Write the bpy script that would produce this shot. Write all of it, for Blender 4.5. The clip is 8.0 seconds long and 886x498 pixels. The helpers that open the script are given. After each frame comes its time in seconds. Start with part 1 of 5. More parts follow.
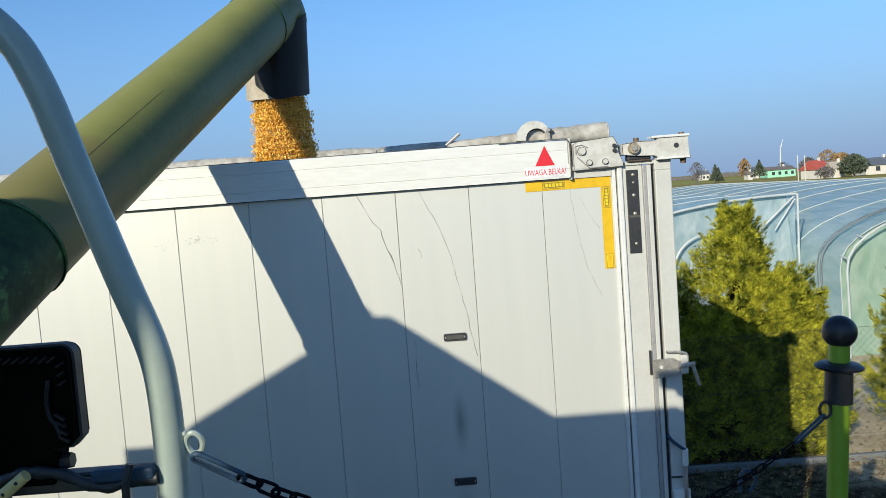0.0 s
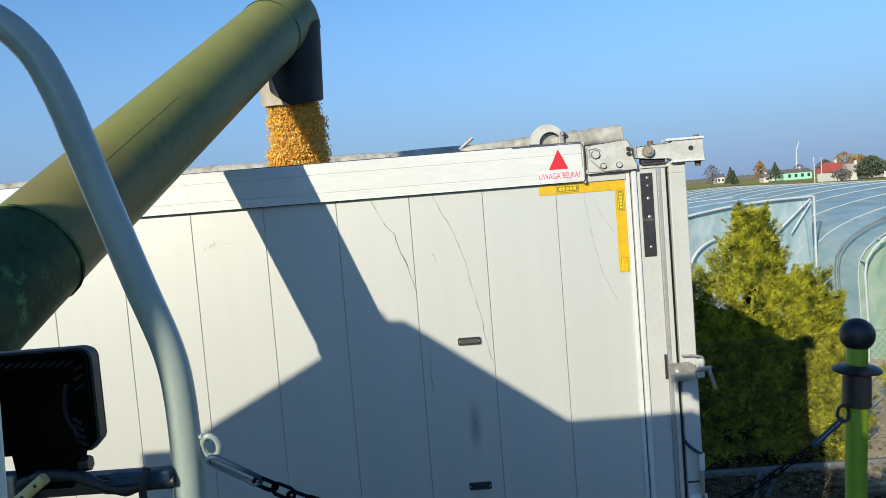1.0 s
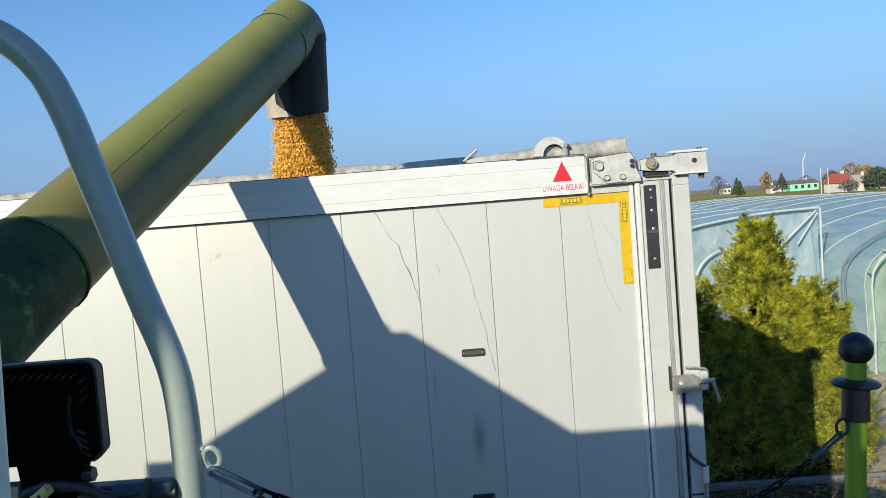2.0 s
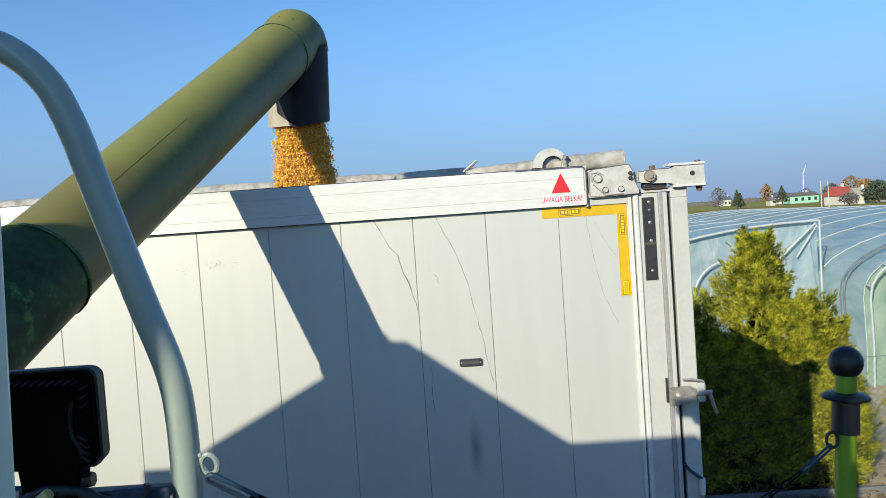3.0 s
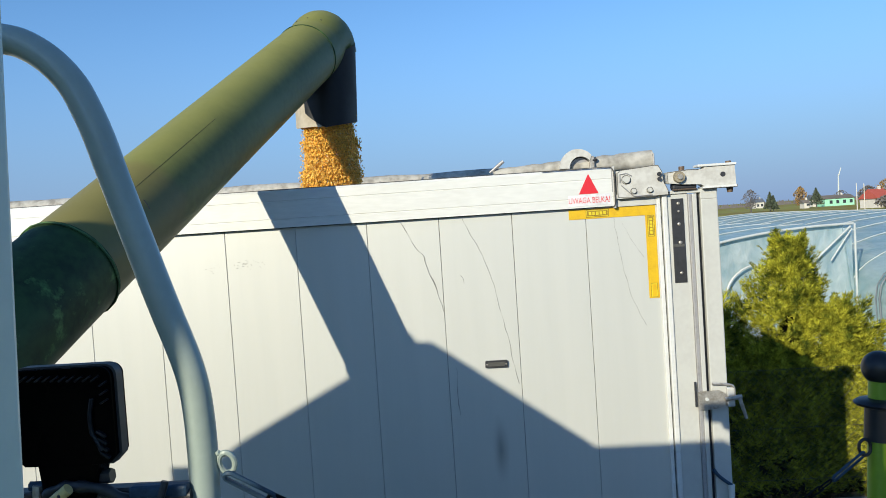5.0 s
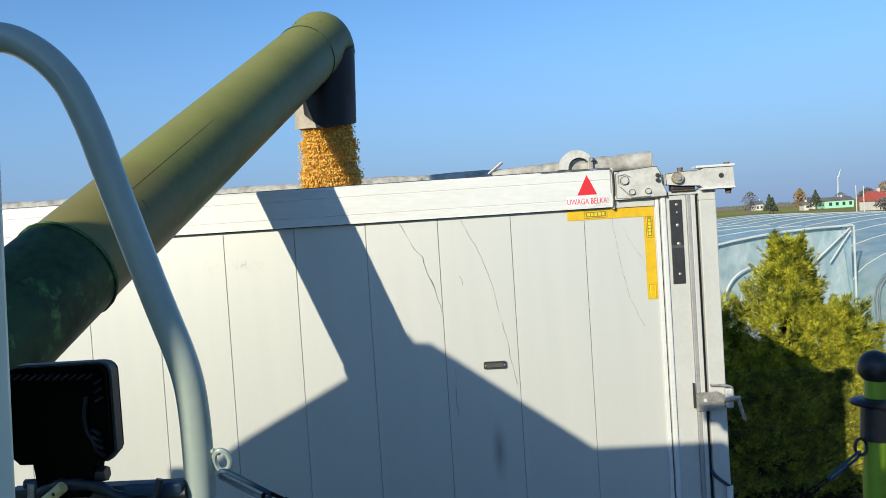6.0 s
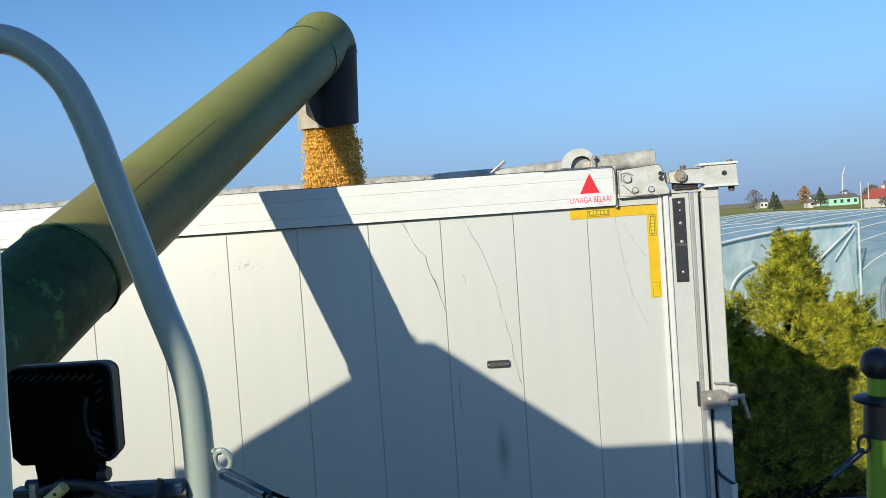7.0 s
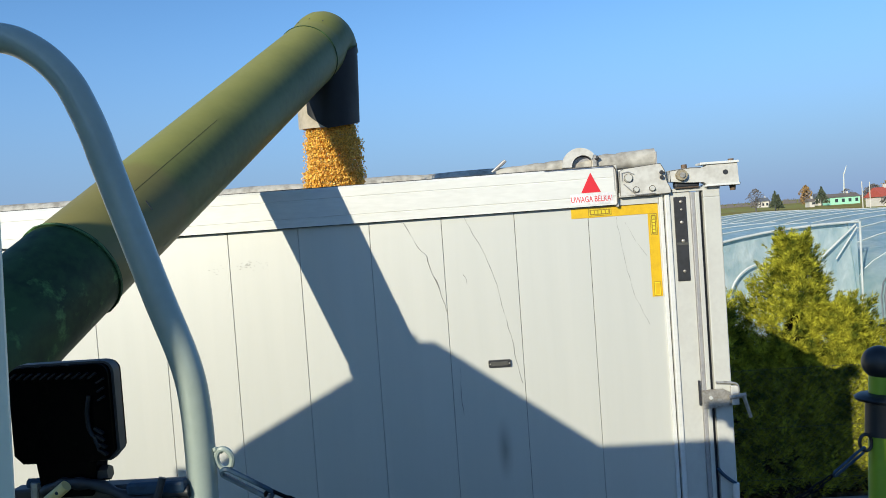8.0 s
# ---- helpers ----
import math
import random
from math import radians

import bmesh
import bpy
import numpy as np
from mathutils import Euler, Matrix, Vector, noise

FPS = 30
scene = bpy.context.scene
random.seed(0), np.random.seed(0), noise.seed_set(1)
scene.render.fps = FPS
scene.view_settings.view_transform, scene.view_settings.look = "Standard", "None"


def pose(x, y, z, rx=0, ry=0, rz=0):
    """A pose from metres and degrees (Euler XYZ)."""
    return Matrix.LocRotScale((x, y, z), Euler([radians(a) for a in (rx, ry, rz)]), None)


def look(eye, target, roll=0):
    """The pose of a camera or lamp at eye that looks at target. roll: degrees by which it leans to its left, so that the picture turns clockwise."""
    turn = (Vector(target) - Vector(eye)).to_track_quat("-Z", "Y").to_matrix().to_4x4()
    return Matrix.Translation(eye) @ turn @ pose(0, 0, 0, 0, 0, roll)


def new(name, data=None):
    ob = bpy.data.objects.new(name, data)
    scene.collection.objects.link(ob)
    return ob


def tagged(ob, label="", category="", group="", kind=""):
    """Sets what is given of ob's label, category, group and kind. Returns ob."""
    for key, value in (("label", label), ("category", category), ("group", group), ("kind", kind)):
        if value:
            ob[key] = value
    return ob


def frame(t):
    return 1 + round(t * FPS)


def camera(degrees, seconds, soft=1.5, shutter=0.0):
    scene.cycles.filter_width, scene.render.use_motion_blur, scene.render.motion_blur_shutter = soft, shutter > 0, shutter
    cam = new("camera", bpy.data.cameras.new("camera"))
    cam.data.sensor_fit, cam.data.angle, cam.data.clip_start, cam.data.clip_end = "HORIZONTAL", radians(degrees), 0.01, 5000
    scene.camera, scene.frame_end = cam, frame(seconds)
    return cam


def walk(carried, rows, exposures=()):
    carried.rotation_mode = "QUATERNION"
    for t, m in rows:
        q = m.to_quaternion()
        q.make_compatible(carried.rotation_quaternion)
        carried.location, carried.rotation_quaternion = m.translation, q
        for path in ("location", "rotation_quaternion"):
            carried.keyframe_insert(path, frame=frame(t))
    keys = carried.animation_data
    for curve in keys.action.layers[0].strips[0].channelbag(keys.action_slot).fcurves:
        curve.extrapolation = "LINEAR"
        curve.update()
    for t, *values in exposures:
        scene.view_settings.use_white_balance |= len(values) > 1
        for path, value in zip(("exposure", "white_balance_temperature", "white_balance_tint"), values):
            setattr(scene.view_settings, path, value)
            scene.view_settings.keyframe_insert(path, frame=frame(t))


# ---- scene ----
cam = camera(59.7, 8.0, soft=0.9)
PATH = [
    (0, (-0.029, 0.0, 3.512), (-0.025, 1.994, 3.369), -4.3),
    (0.5, (-0.028, 0.001, 3.512), (-0.04, 1.996, 3.373), -4.5),
    (1, (-0.029, -0.002, 3.511), (-0.06, 1.994, 3.382), -4.6),
    (1.5, (-0.025, -0.005, 3.513), (-0.069, 1.991, 3.398), -4.7),
    (3, (-0.013, -0.036, 3.521), (-0.055, 1.962, 3.444), -4.0),
    (3.5, (-0.011, -0.033, 3.519), (-0.064, 1.965, 3.449), -3.8),
    (4, (-0.007, -0.025, 3.517), (-0.094, 1.972, 3.449), -3.7),
    (4.5, (-0.005, -0.023, 3.517), (-0.119, 1.972, 3.447), -3.8),
    (6, (0.002, -0.024, 3.512), (-0.111, 1.972, 3.448), -3.7),
    (6.5, (0.005, -0.018, 3.509), (-0.117, 1.977, 3.443), -4.0),
    (7, (0.007, -0.023, 3.511), (-0.116, 1.972, 3.446), -4.0),
    (7.5, (0.008, -0.023, 3.51), (-0.115, 1.972, 3.446), -4.0),
    (8, (0.007, -0.023, 3.509), (-0.119, 1.972, 3.444), -4.1),
]
walk(cam, [(t, look(eye, target, roll)) for t, eye, target, roll in PATH])

# ---- light ----
SUN = Vector((-0.557, -1.0, 0.43)).normalized()
world = bpy.data.worlds.new("sky")
scene.world = world
world.use_nodes = True
sky = world.node_tree.nodes.new("ShaderNodeTexSky")
sky.sky_type = "NISHITA"
sky.sun_disc = False
sky.sun_elevation = math.asin(SUN.z)
sky.sun_rotation = math.atan2(SUN.x, SUN.y)
sky.air_density, sky.dust_density, sky.ozone_density = 1.0, 0.3, 4.0
world.node_tree.nodes["Background"].inputs["Strength"].default_value = 0.155
tint = world.node_tree.nodes.new("ShaderNodeMixRGB")
tint.blend_type = "MULTIPLY"
tint.inputs[0].default_value = 1.0
tint.inputs[2].default_value = (0.755, 0.965, 1.11, 1)
world.node_tree.links.new(sky.outputs[0], tint.inputs[1])
# pale blue-grey haze low over the horizon
place = world.node_tree.nodes.new("ShaderNodeTexCoord")
split = world.node_tree.nodes.new("ShaderNodeSeparateXYZ")
low = world.node_tree.nodes.new("ShaderNodeMapRange")
low.interpolation_type = "SMOOTHSTEP"
low.inputs["From Min"].default_value, low.inputs["From Max"].default_value = -0.02, 0.30
low.inputs["To Min"].default_value, low.inputs["To Max"].default_value = 0.92, 0.0
haze = world.node_tree.nodes.new("ShaderNodeMixRGB")
haze.inputs[2].default_value = (1.41, 2.18, 3.90, 1)
world.node_tree.links.new(place.outputs["Generated"], split.inputs[0])
world.node_tree.links.new(split.outputs["Z"], low.inputs["Value"])
world.node_tree.links.new(low.outputs[0], haze.inputs[0])
world.node_tree.links.new(tint.outputs[0], haze.inputs[1])
world.node_tree.links.new(haze.outputs[0], world.node_tree.nodes["Background"].inputs["Color"])
lamp = bpy.data.lights.new("sun", "SUN")
lamp.energy, lamp.angle, lamp.color = 4.7, radians(0.35), (1.0, 0.935, 0.745)
new("sun", lamp).matrix_world = look(SUN * 50, (0, 0, 0))
scene.view_settings.exposure = 0.0


# ---- materials ----
def material(name, base, dark=None, rough=0.6, metal=0.0, grain=60.0, stain=3.0, amount=0.5, bump=0.1, island=0.0, stretch=(1, 1, 1), per_object=0.0,
             spec=0.5, clear=0.0, clear_rough=0.03):
    """A surface with fine grain and broad stains, in metres."""
    m = bpy.data.materials.new(name)
    m.use_nodes = True
    nt = m.node_tree
    n, link = nt.nodes, nt.links.new
    b = n["Principled BSDF"]
    b.inputs["Metallic"].default_value = metal
    b.inputs["Specular IOR Level"].default_value = spec
    b.inputs["Coat Weight"].default_value, b.inputs["Coat Roughness"].default_value = clear, clear_rough
    co = n.new("ShaderNodeTexCoord")
    mp = n.new("ShaderNodeMapping")
    mp.inputs["Scale"].default_value = stretch
    link(co.outputs["Object"], mp.inputs["Vector"])
    fine = n.new("ShaderNodeTexNoise")
    fine.inputs["Scale"].default_value, fine.inputs["Detail"].default_value = grain, 4
    broad = n.new("ShaderNodeTexNoise")
    broad.inputs["Scale"].default_value, broad.inputs["Detail"].default_value = stain, 6
    for t in (fine, broad):
        link(mp.outputs[0], t.inputs["Vector"])
    mix = n.new("ShaderNodeMath")
    mix.operation = "MULTIPLY_ADD"
    mix.inputs[1].default_value = 0.4
    link(fine.outputs["Fac"], mix.inputs[0])
    half = n.new("ShaderNodeMath")
    half.operation = "MULTIPLY"
    half.inputs[1].default_value = 0.6
    link(broad.outputs["Fac"], half.inputs[0])
    link(half.outputs[0], mix.inputs[2])
    ramp = n.new("ShaderNodeValToRGB")
    d = dark or tuple(c * 0.6 for c in base)
    ramp.color_ramp.elements[0].position, ramp.color_ramp.elements[1].position = 0.5 - 0.2 / max(amount, 0.05) * 0.5, 0.5 + 0.08
    ramp.color_ramp.elements[0].color, ramp.color_ramp.elements[1].color = (*d, 1), (*base, 1)
    link(mix.outputs[0], ramp.inputs[0])
    colour = ramp.outputs[0]
    if island or per_object:
        hsv = n.new("ShaderNodeHueSaturation")
        rnd = n.new("ShaderNodeNewGeometry").outputs["Random Per Island"] if island else n.new("ShaderNodeObjectInfo").outputs["Random"]
        k = island or per_object
        rg = n.new("ShaderNodeMapRange")
        rg.inputs["To Min"].default_value, rg.inputs["To Max"].default_value = 1 - k, 1 + k * 0.6
        link(rnd, rg.inputs["Value"])
        link(rg.outputs[0], hsv.inputs["Value"])
        link(colour, hsv.inputs["Color"])
        colour = hsv.outputs[0]
    link(colour, b.inputs["Base Color"])
    rr = n.new("ShaderNodeMapRange")
    rr.inputs["To Min"].default_value, rr.inputs["To Max"].default_value = min(rough + 0.12, 1), max(rough - 0.1, 0.03)
    link(mix.outputs[0], rr.inputs["Value"])
    link(rr.outputs[0], b.inputs["Roughness"])
    if bump:
        bm = n.new("ShaderNodeBump")
        bm.inputs["Strength"].default_value, bm.inputs["Distance"].default_value = bump, 0.004
        link(fine.outputs["Fac"], bm.inputs["Height"])
        link(bm.outputs[0], b.inputs["Normal"])
    return m


# upright streaks of tone stand for soft reflections on the wavy planks
M_PANEL = material("painted_panel", (0.57, 0.57, 0.525), (0.53, 0.535, 0.495), 0.42, grain=7, stain=2.4, amount=0.6, bump=0.006, per_object=0.025, stretch=(2.4, 1, 0.12), spec=1.0, clear=1.0, clear_rough=0.42)
M_PANEL.node_tree.nodes["Principled BSDF"].inputs["Coat IOR"].default_value = 1.9
M_RAIL = material("painted_rail", (0.72, 0.72, 0.69), (0.60, 0.60, 0.57), 0.42, grain=30, stain=2.5, amount=0.5, bump=0.015, stretch=(0.4, 1, 2), spec=0.9)
M_WHITE = material("white_steel", (0.56, 0.56, 0.52), (0.52, 0.515, 0.48), 0.48, grain=40, stain=7, amount=0.8, bump=0.03)
M_HINGE = material("dirty_white_steel", (0.60, 0.59, 0.55), (0.42, 0.40, 0.36), 0.45, grain=55, stain=16, amount=0.45, bump=0.08)
M_GREYSTEEL = material("grey_steel", (0.42, 0.41, 0.41), (0.30, 0.29, 0.29), 0.45, metal=0.3, grain=60, stain=8)
M_ZINC = material("galvanised_steel", (0.55, 0.52, 0.47), (0.33, 0.29, 0.24), 0.42, metal=0.6, grain=90, stain=20, amount=0.7)
M_NUT = material("dull_brass_nut", (0.42, 0.36, 0.25), (0.24, 0.19, 0.13), 0.5, metal=0.4, grain=120, stain=30)
M_RUST = material("rusty_bolt_steel", (0.20, 0.135, 0.09), (0.10, 0.065, 0.045), 0.7, metal=0.3, grain=150, stain=40)
M_EDGE_DIRT = material("black_edge_dirt", (0.055, 0.05, 0.045), (0.14, 0.13, 0.12), 0.8, grain=120, stain=22, amount=0.9)
M_SEAL = material("dark_rubber_seal", (0.03, 0.032, 0.04), rough=0.6)
M_IRON = material("black_iron_plate", (0.055, 0.055, 0.058), (0.03, 0.03, 0.03), 0.38, metal=0.3, grain=40, stain=12)
M_TAPE = material("yellow_reflective_tape", (0.74, 0.47, 0.015), (0.64, 0.38, 0.012), 0.35, grain=200, stain=20, amount=0.7, bump=0.02)
M_TAPE_MARK = material("bright_yellow_print", (0.86, 0.68, 0.03), rough=0.4)
M_TAPE_DARK = material("brown_print", (0.36, 0.22, 0.015), rough=0.5)
M_STICKER = material("white_sticker", (0.84, 0.84, 0.86), rough=0.4, bump=0)
M_RED = material("red_print", (0.72, 0.02, 0.035), (0.62, 0.02, 0.03), rough=0.4, bump=0)
M_SCRATCH = material("scratch", (0.16, 0.15, 0.14), (0.40, 0.39, 0.37), rough=0.7, grain=40, stain=9, amount=0.8)
M_TUBE = material("green_tube_paint", (0.125, 0.145, 0.038), (0.09, 0.108, 0.03), 0.5, grain=30, stain=2.5, amount=0.6, bump=0.03, spec=0.35)
# lower tube green, darkened in the colour for the shade it lies in
M_TUBE_LOW = material("darkened_green_tube_paint", (0.036, 0.078, 0.027), (0.02, 0.04, 0.018), 0.55, grain=30, stain=6, amount=0.9, bump=0.08, spec=0.2)
M_SEAM = material("dull_brown_seam", (0.10, 0.095, 0.035), rough=0.8)
M_MOSSY = material("moss_green_bead", (0.085, 0.18, 0.06), (0.035, 0.07, 0.03), rough=0.8, grain=50, stain=14)
M_FLAP = material("black_rubber_flap", (0.009, 0.009, 0.011), (0.006, 0.006, 0.007), 0.6, grain=30, stain=9)
M_BEIGE = material("worn_beige_rubber", (0.50, 0.44, 0.35), (0.36, 0.31, 0.23), 0.7, grain=40, stain=9)
M_CORN = material("maize_kernel", (1.0, 0.62, 0.12), (0.88, 0.42, 0.05), 0.4, grain=120, stain=40, bump=0, island=0.45)
M_GREYPAINT = material("grey_rail_paint", (0.355, 0.415, 0.37), (0.30, 0.355, 0.315), 0.32, grain=70, stain=7, amount=0.5, bump=0.03, clear=0.3)
M_CABGREY = material("pale_grey_cab_paint", (0.62, 0.72, 0.64), (0.54, 0.63, 0.57), 0.4, grain=50, stain=3, bump=0.02)
M_LAMP = material("black_lamp_housing", (0.0016, 0.0016, 0.0018), (0.001, 0.001, 0.001), 0.25, grain=60, stain=12, spec=0.02, bump=0)
M_LAMPRIM = material("grey_lamp_rim", (0.05, 0.047, 0.047), rough=0.5)
M_CLEAR = material("lamp_ridges", (0.022, 0.024, 0.028), (0.008, 0.009, 0.01), rough=0.3, grain=90, stain=30, spec=0.15)
M_CABLE = material("taped_cable", (0.016, 0.017, 0.02), (0.03, 0.035, 0.04), 0.45, grain=80, stain=30)
M_YELLOWPIPE = material("faded_yellow_pipe", (0.72, 0.56, 0.24), (0.50, 0.38, 0.15), 0.5, grain=60, stain=14)
M_CHAIN = material("dark_chain_steel", (0.006, 0.007, 0.009), (0.006, 0.006, 0.007), 0.6, metal=0.0, grain=120, stain=40, spec=0.04)
M_HOOK = material("blue_grey_hook_steel", (0.035, 0.070, 0.115), (0.02, 0.035, 0.055), 0.45, metal=0.0, grain=120, stain=40, spec=0.2)
M_POST = material("lime_green_plastic_post", (0.19, 0.32, 0.018), (0.155, 0.26, 0.015), 0.4, grain=60, stain=8, bump=0.02)
M_BALL = material("black_plastic", (0.010, 0.011, 0.014), (0.014, 0.015, 0.017), 0.42, grain=80, stain=20)
M_THUJA = material("thuja_leaf", (0.52, 0.50, 0.045), (0.06, 0.09, 0.012), 0.75, grain=7, stain=3.5, amount=0.8, bump=0, island=0.55, spec=0.1)
M_BARK = material("bark", (0.10, 0.07, 0.05), rough=0.9, grain=40, stain=8, bump=0.5)
M_GRASS = material("grass_blade", (0.10, 0.13, 0.03), (0.12, 0.10, 0.045), 0.8, grain=2, stain=0.6, bump=0, island=0.4, spec=0.2)
M_LITTER = material("dead_leaf", (0.26, 0.17, 0.085), (0.15, 0.10, 0.055), 0.85, grain=4, stain=2, bump=0, island=0.5, spec=0.2)
M_WIRE = material("fence_wire", (0.05, 0.055, 0.05), (0.03, 0.035, 0.03), 0.6, grain=50)
M_CORE = material("near_black_crown_core", (0.008, 0.009, 0.005), rough=0.95, grain=20, spec=0.05)
M_HOOP = material("white_hoop_pipe", (0.54, 0.57, 0.56), (0.40, 0.44, 0.44), 0.4, grain=30)
M_KERB = material("grey_kerb_concrete", (0.17, 0.18, 0.18), (0.10, 0.105, 0.10), 0.85, grain=50, stain=4, bump=0.4)
M_SAND = material("dry_sand", (0.60, 0.50, 0.35), (0.42, 0.34, 0.22), 0.95, grain=14, stain=2.2, amount=0.9, bump=0.8, spec=0.1)
M_DARKHANDLE = material("dark_grey_handle", (0.085, 0.083, 0.075), (0.05, 0.05, 0.045), 0.5, grain=90, stain=20)
M_DARKPIPE = material("dark_hose", (0.17, 0.20, 0.22), rough=0.5)
M_TARP = material("grey_tarpaulin", (0.50, 0.475, 0.42), (0.27, 0.25, 0.215), 0.65, grain=25, stain=9, amount=0.9, bump=0.3)
M_TYRE = material("tyre_rubber", (0.025, 0.025, 0.025), rough=0.85, grain=60)
M_MACHINE = material("harvester_paint", (0.16, 0.25, 0.06), (0.11, 0.17, 0.05), 0.45, grain=20, stain=2)
# far leaf colours are lightened to take in aerial haze
M_LEAF_AUTUMN = material("autumn_leaf", (0.36, 0.22, 0.08), (0.24, 0.15, 0.07), 0.8, grain=1, stain=0.3, bump=0, island=0.4)
M_LEAF_DARK = material("dark_leaf", (0.085, 0.11, 0.065), (0.06, 0.08, 0.05), 0.8, grain=1, stain=0.3, bump=0, island=0.4)
M_BRANCH = material("bare_twig", (0.17, 0.155, 0.15), rough=0.9, grain=3)
M_MINT = material("mint_render", (0.36, 0.72, 0.52), (0.30, 0.62, 0.44), 0.8, grain=2, stain=0.4)
M_REDROOF = material("red_roof_tile", (0.48, 0.10, 0.07), (0.38, 0.08, 0.06), 0.8, grain=3, stain=0.5)
M_GREYROOF = material("grey_roof", (0.13, 0.15, 0.18), (0.10, 0.11, 0.13), 0.7, grain=2, stain=0.4)
M_BROWNROOF = material("dull_brown_roof", (0.20, 0.17, 0.14), (0.14, 0.12, 0.10), 0.8, grain=2, stain=0.4)
M_PLASTER = material("pale_plaster", (0.66, 0.62, 0.56), (0.55, 0.52, 0.46), 0.85, grain=2, stain=0.4)
M_PANE = material("dark_pane", (0.05, 0.06, 0.07), rough=0.1, bump=0)


def ground_material():
    """Mown field far off, worn grass and earth close by."""
    m = material("field_ground", (0.20, 0.21, 0.055), (0.22, 0.17, 0.08), 0.95, grain=9, stain=0.35, amount=1.0, bump=0.6, spec=0.1)
    nt = m.node_tree
    b = nt.nodes["Principled BSDF"]
    src = b.inputs["Base Color"].links[0].from_socket
    co = nt.nodes.new("ShaderNodeTexCoord")
    big = nt.nodes.new("ShaderNodeTexNoise")
    big.inputs["Scale"].default_value, big.inputs["Detail"].default_value = 0.02, 3
    mp = nt.nodes.new("ShaderNodeMapping")
    mp.inputs["Scale"].default_value = (0.15, 1, 1)
    nt.links.new(co.outputs["Object"], mp.inputs["Vector"])
    nt.links.new(mp.outputs[0], big.inputs["Vector"])
    rp = nt.nodes.new("ShaderNodeValToRGB")
    rp.color_ramp.elements[0].position, rp.color_ramp.elements[1].position = 0.42, 0.56
    rp.color_ramp.elements[0].color, rp.color_ramp.elements[1].color = (1.35, 1.15, 0.9, 1), (1.55, 1.6, 1.2, 1)
    nt.links.new(big.outputs["Fac"], rp.inputs[0])
    mul = nt.nodes.new("ShaderNodeMixRGB")
    mul.blend_type = "MULTIPLY"
    mul.inputs[0].default_value = 1
    nt.links.new(src, mul.inputs[1])
    nt.links.new(rp.outputs[0], mul.inputs[2])
    sep = nt.nodes.new("ShaderNodeSeparateXYZ")
    nt.links.new(co.outputs["Object"], sep.inputs[0])
    near = nt.nodes.new("ShaderNodeMapRange")
    near.inputs["From Min"].default_value, near.inputs["From Max"].default_value = 14.0, 34.0
    nt.links.new(sep.outputs["Y"], near.inputs["Value"])
    earth = nt.nodes.new("ShaderNodeValToRGB")
    earth.color_ramp.elements[0].position, earth.color_ramp.elements[1].position = 0.42, 0.6
    earth.color_ramp.elements[0].color, earth.color_ramp.elements[1].color = (0.03, 0.028, 0.018, 1), (0.11, 0.095, 0.06, 1)
    clod = nt.nodes.new("ShaderNodeTexNoise")
    clod.inputs["Scale"].default_value, clod.inputs["Detail"].default_value = 7, 6
    nt.links.new(co.outputs["Object"], clod.inputs["Vector"])
    nt.links.new(clod.outputs["Fac"], earth.inputs[0])
    # bare sandy path behind the fence, with the sunlit strip before it coloured pale
    path = nt.nodes.new("ShaderNodeMapRange")
    path.inputs["From Min"].default_value, path.inputs["From Max"].default_value = 8.1, 8.4
    nt.links.new(sep.outputs["Y"], path.inputs["Value"])
    sand = nt.nodes.new("ShaderNodeValToRGB")
    sand.color_ramp.elements[0].position, sand.color_ramp.elements[1].position = 0.38, 0.58
    sand.color_ramp.elements[0].color, sand.color_ramp.elements[1].color = (0.26, 0.22, 0.14, 1), (0.58, 0.48, 0.33, 1)
    nt.links.new(clod.outputs["Fac"], sand.inputs[0])
    bare = nt.nodes.new("ShaderNodeMixRGB")
    east = nt.nodes.new("ShaderNodeMapRange")
    east.inputs["From Min"].default_value, east.inputs["From Max"].default_value = 4.0, 4.5
    nt.links.new(sep.outputs["X"], east.inputs["Value"])
    pale_sand = nt.nodes.new("ShaderNodeMath")
    pale_sand.operation = "MULTIPLY"
    nt.links.new(path.outputs[0], pale_sand.inputs[0])
    nt.links.new(east.outputs[0], pale_sand.inputs[1])
    nt.links.new(pale_sand.outputs[0], bare.inputs[0])
    nt.links.new(earth.outputs[0], bare.inputs[1])
    nt.links.new(sand.outputs[0], bare.inputs[2])
    both = nt.nodes.new("ShaderNodeMixRGB")
    nt.links.new(near.outputs[0], both.inputs[0])
    nt.links.new(bare.outputs[0], both.inputs[1])
    nt.links.new(mul.outputs[0], both.inputs[2])
    nt.links.new(both.outputs[0], b.inputs["Base Color"])
    return m


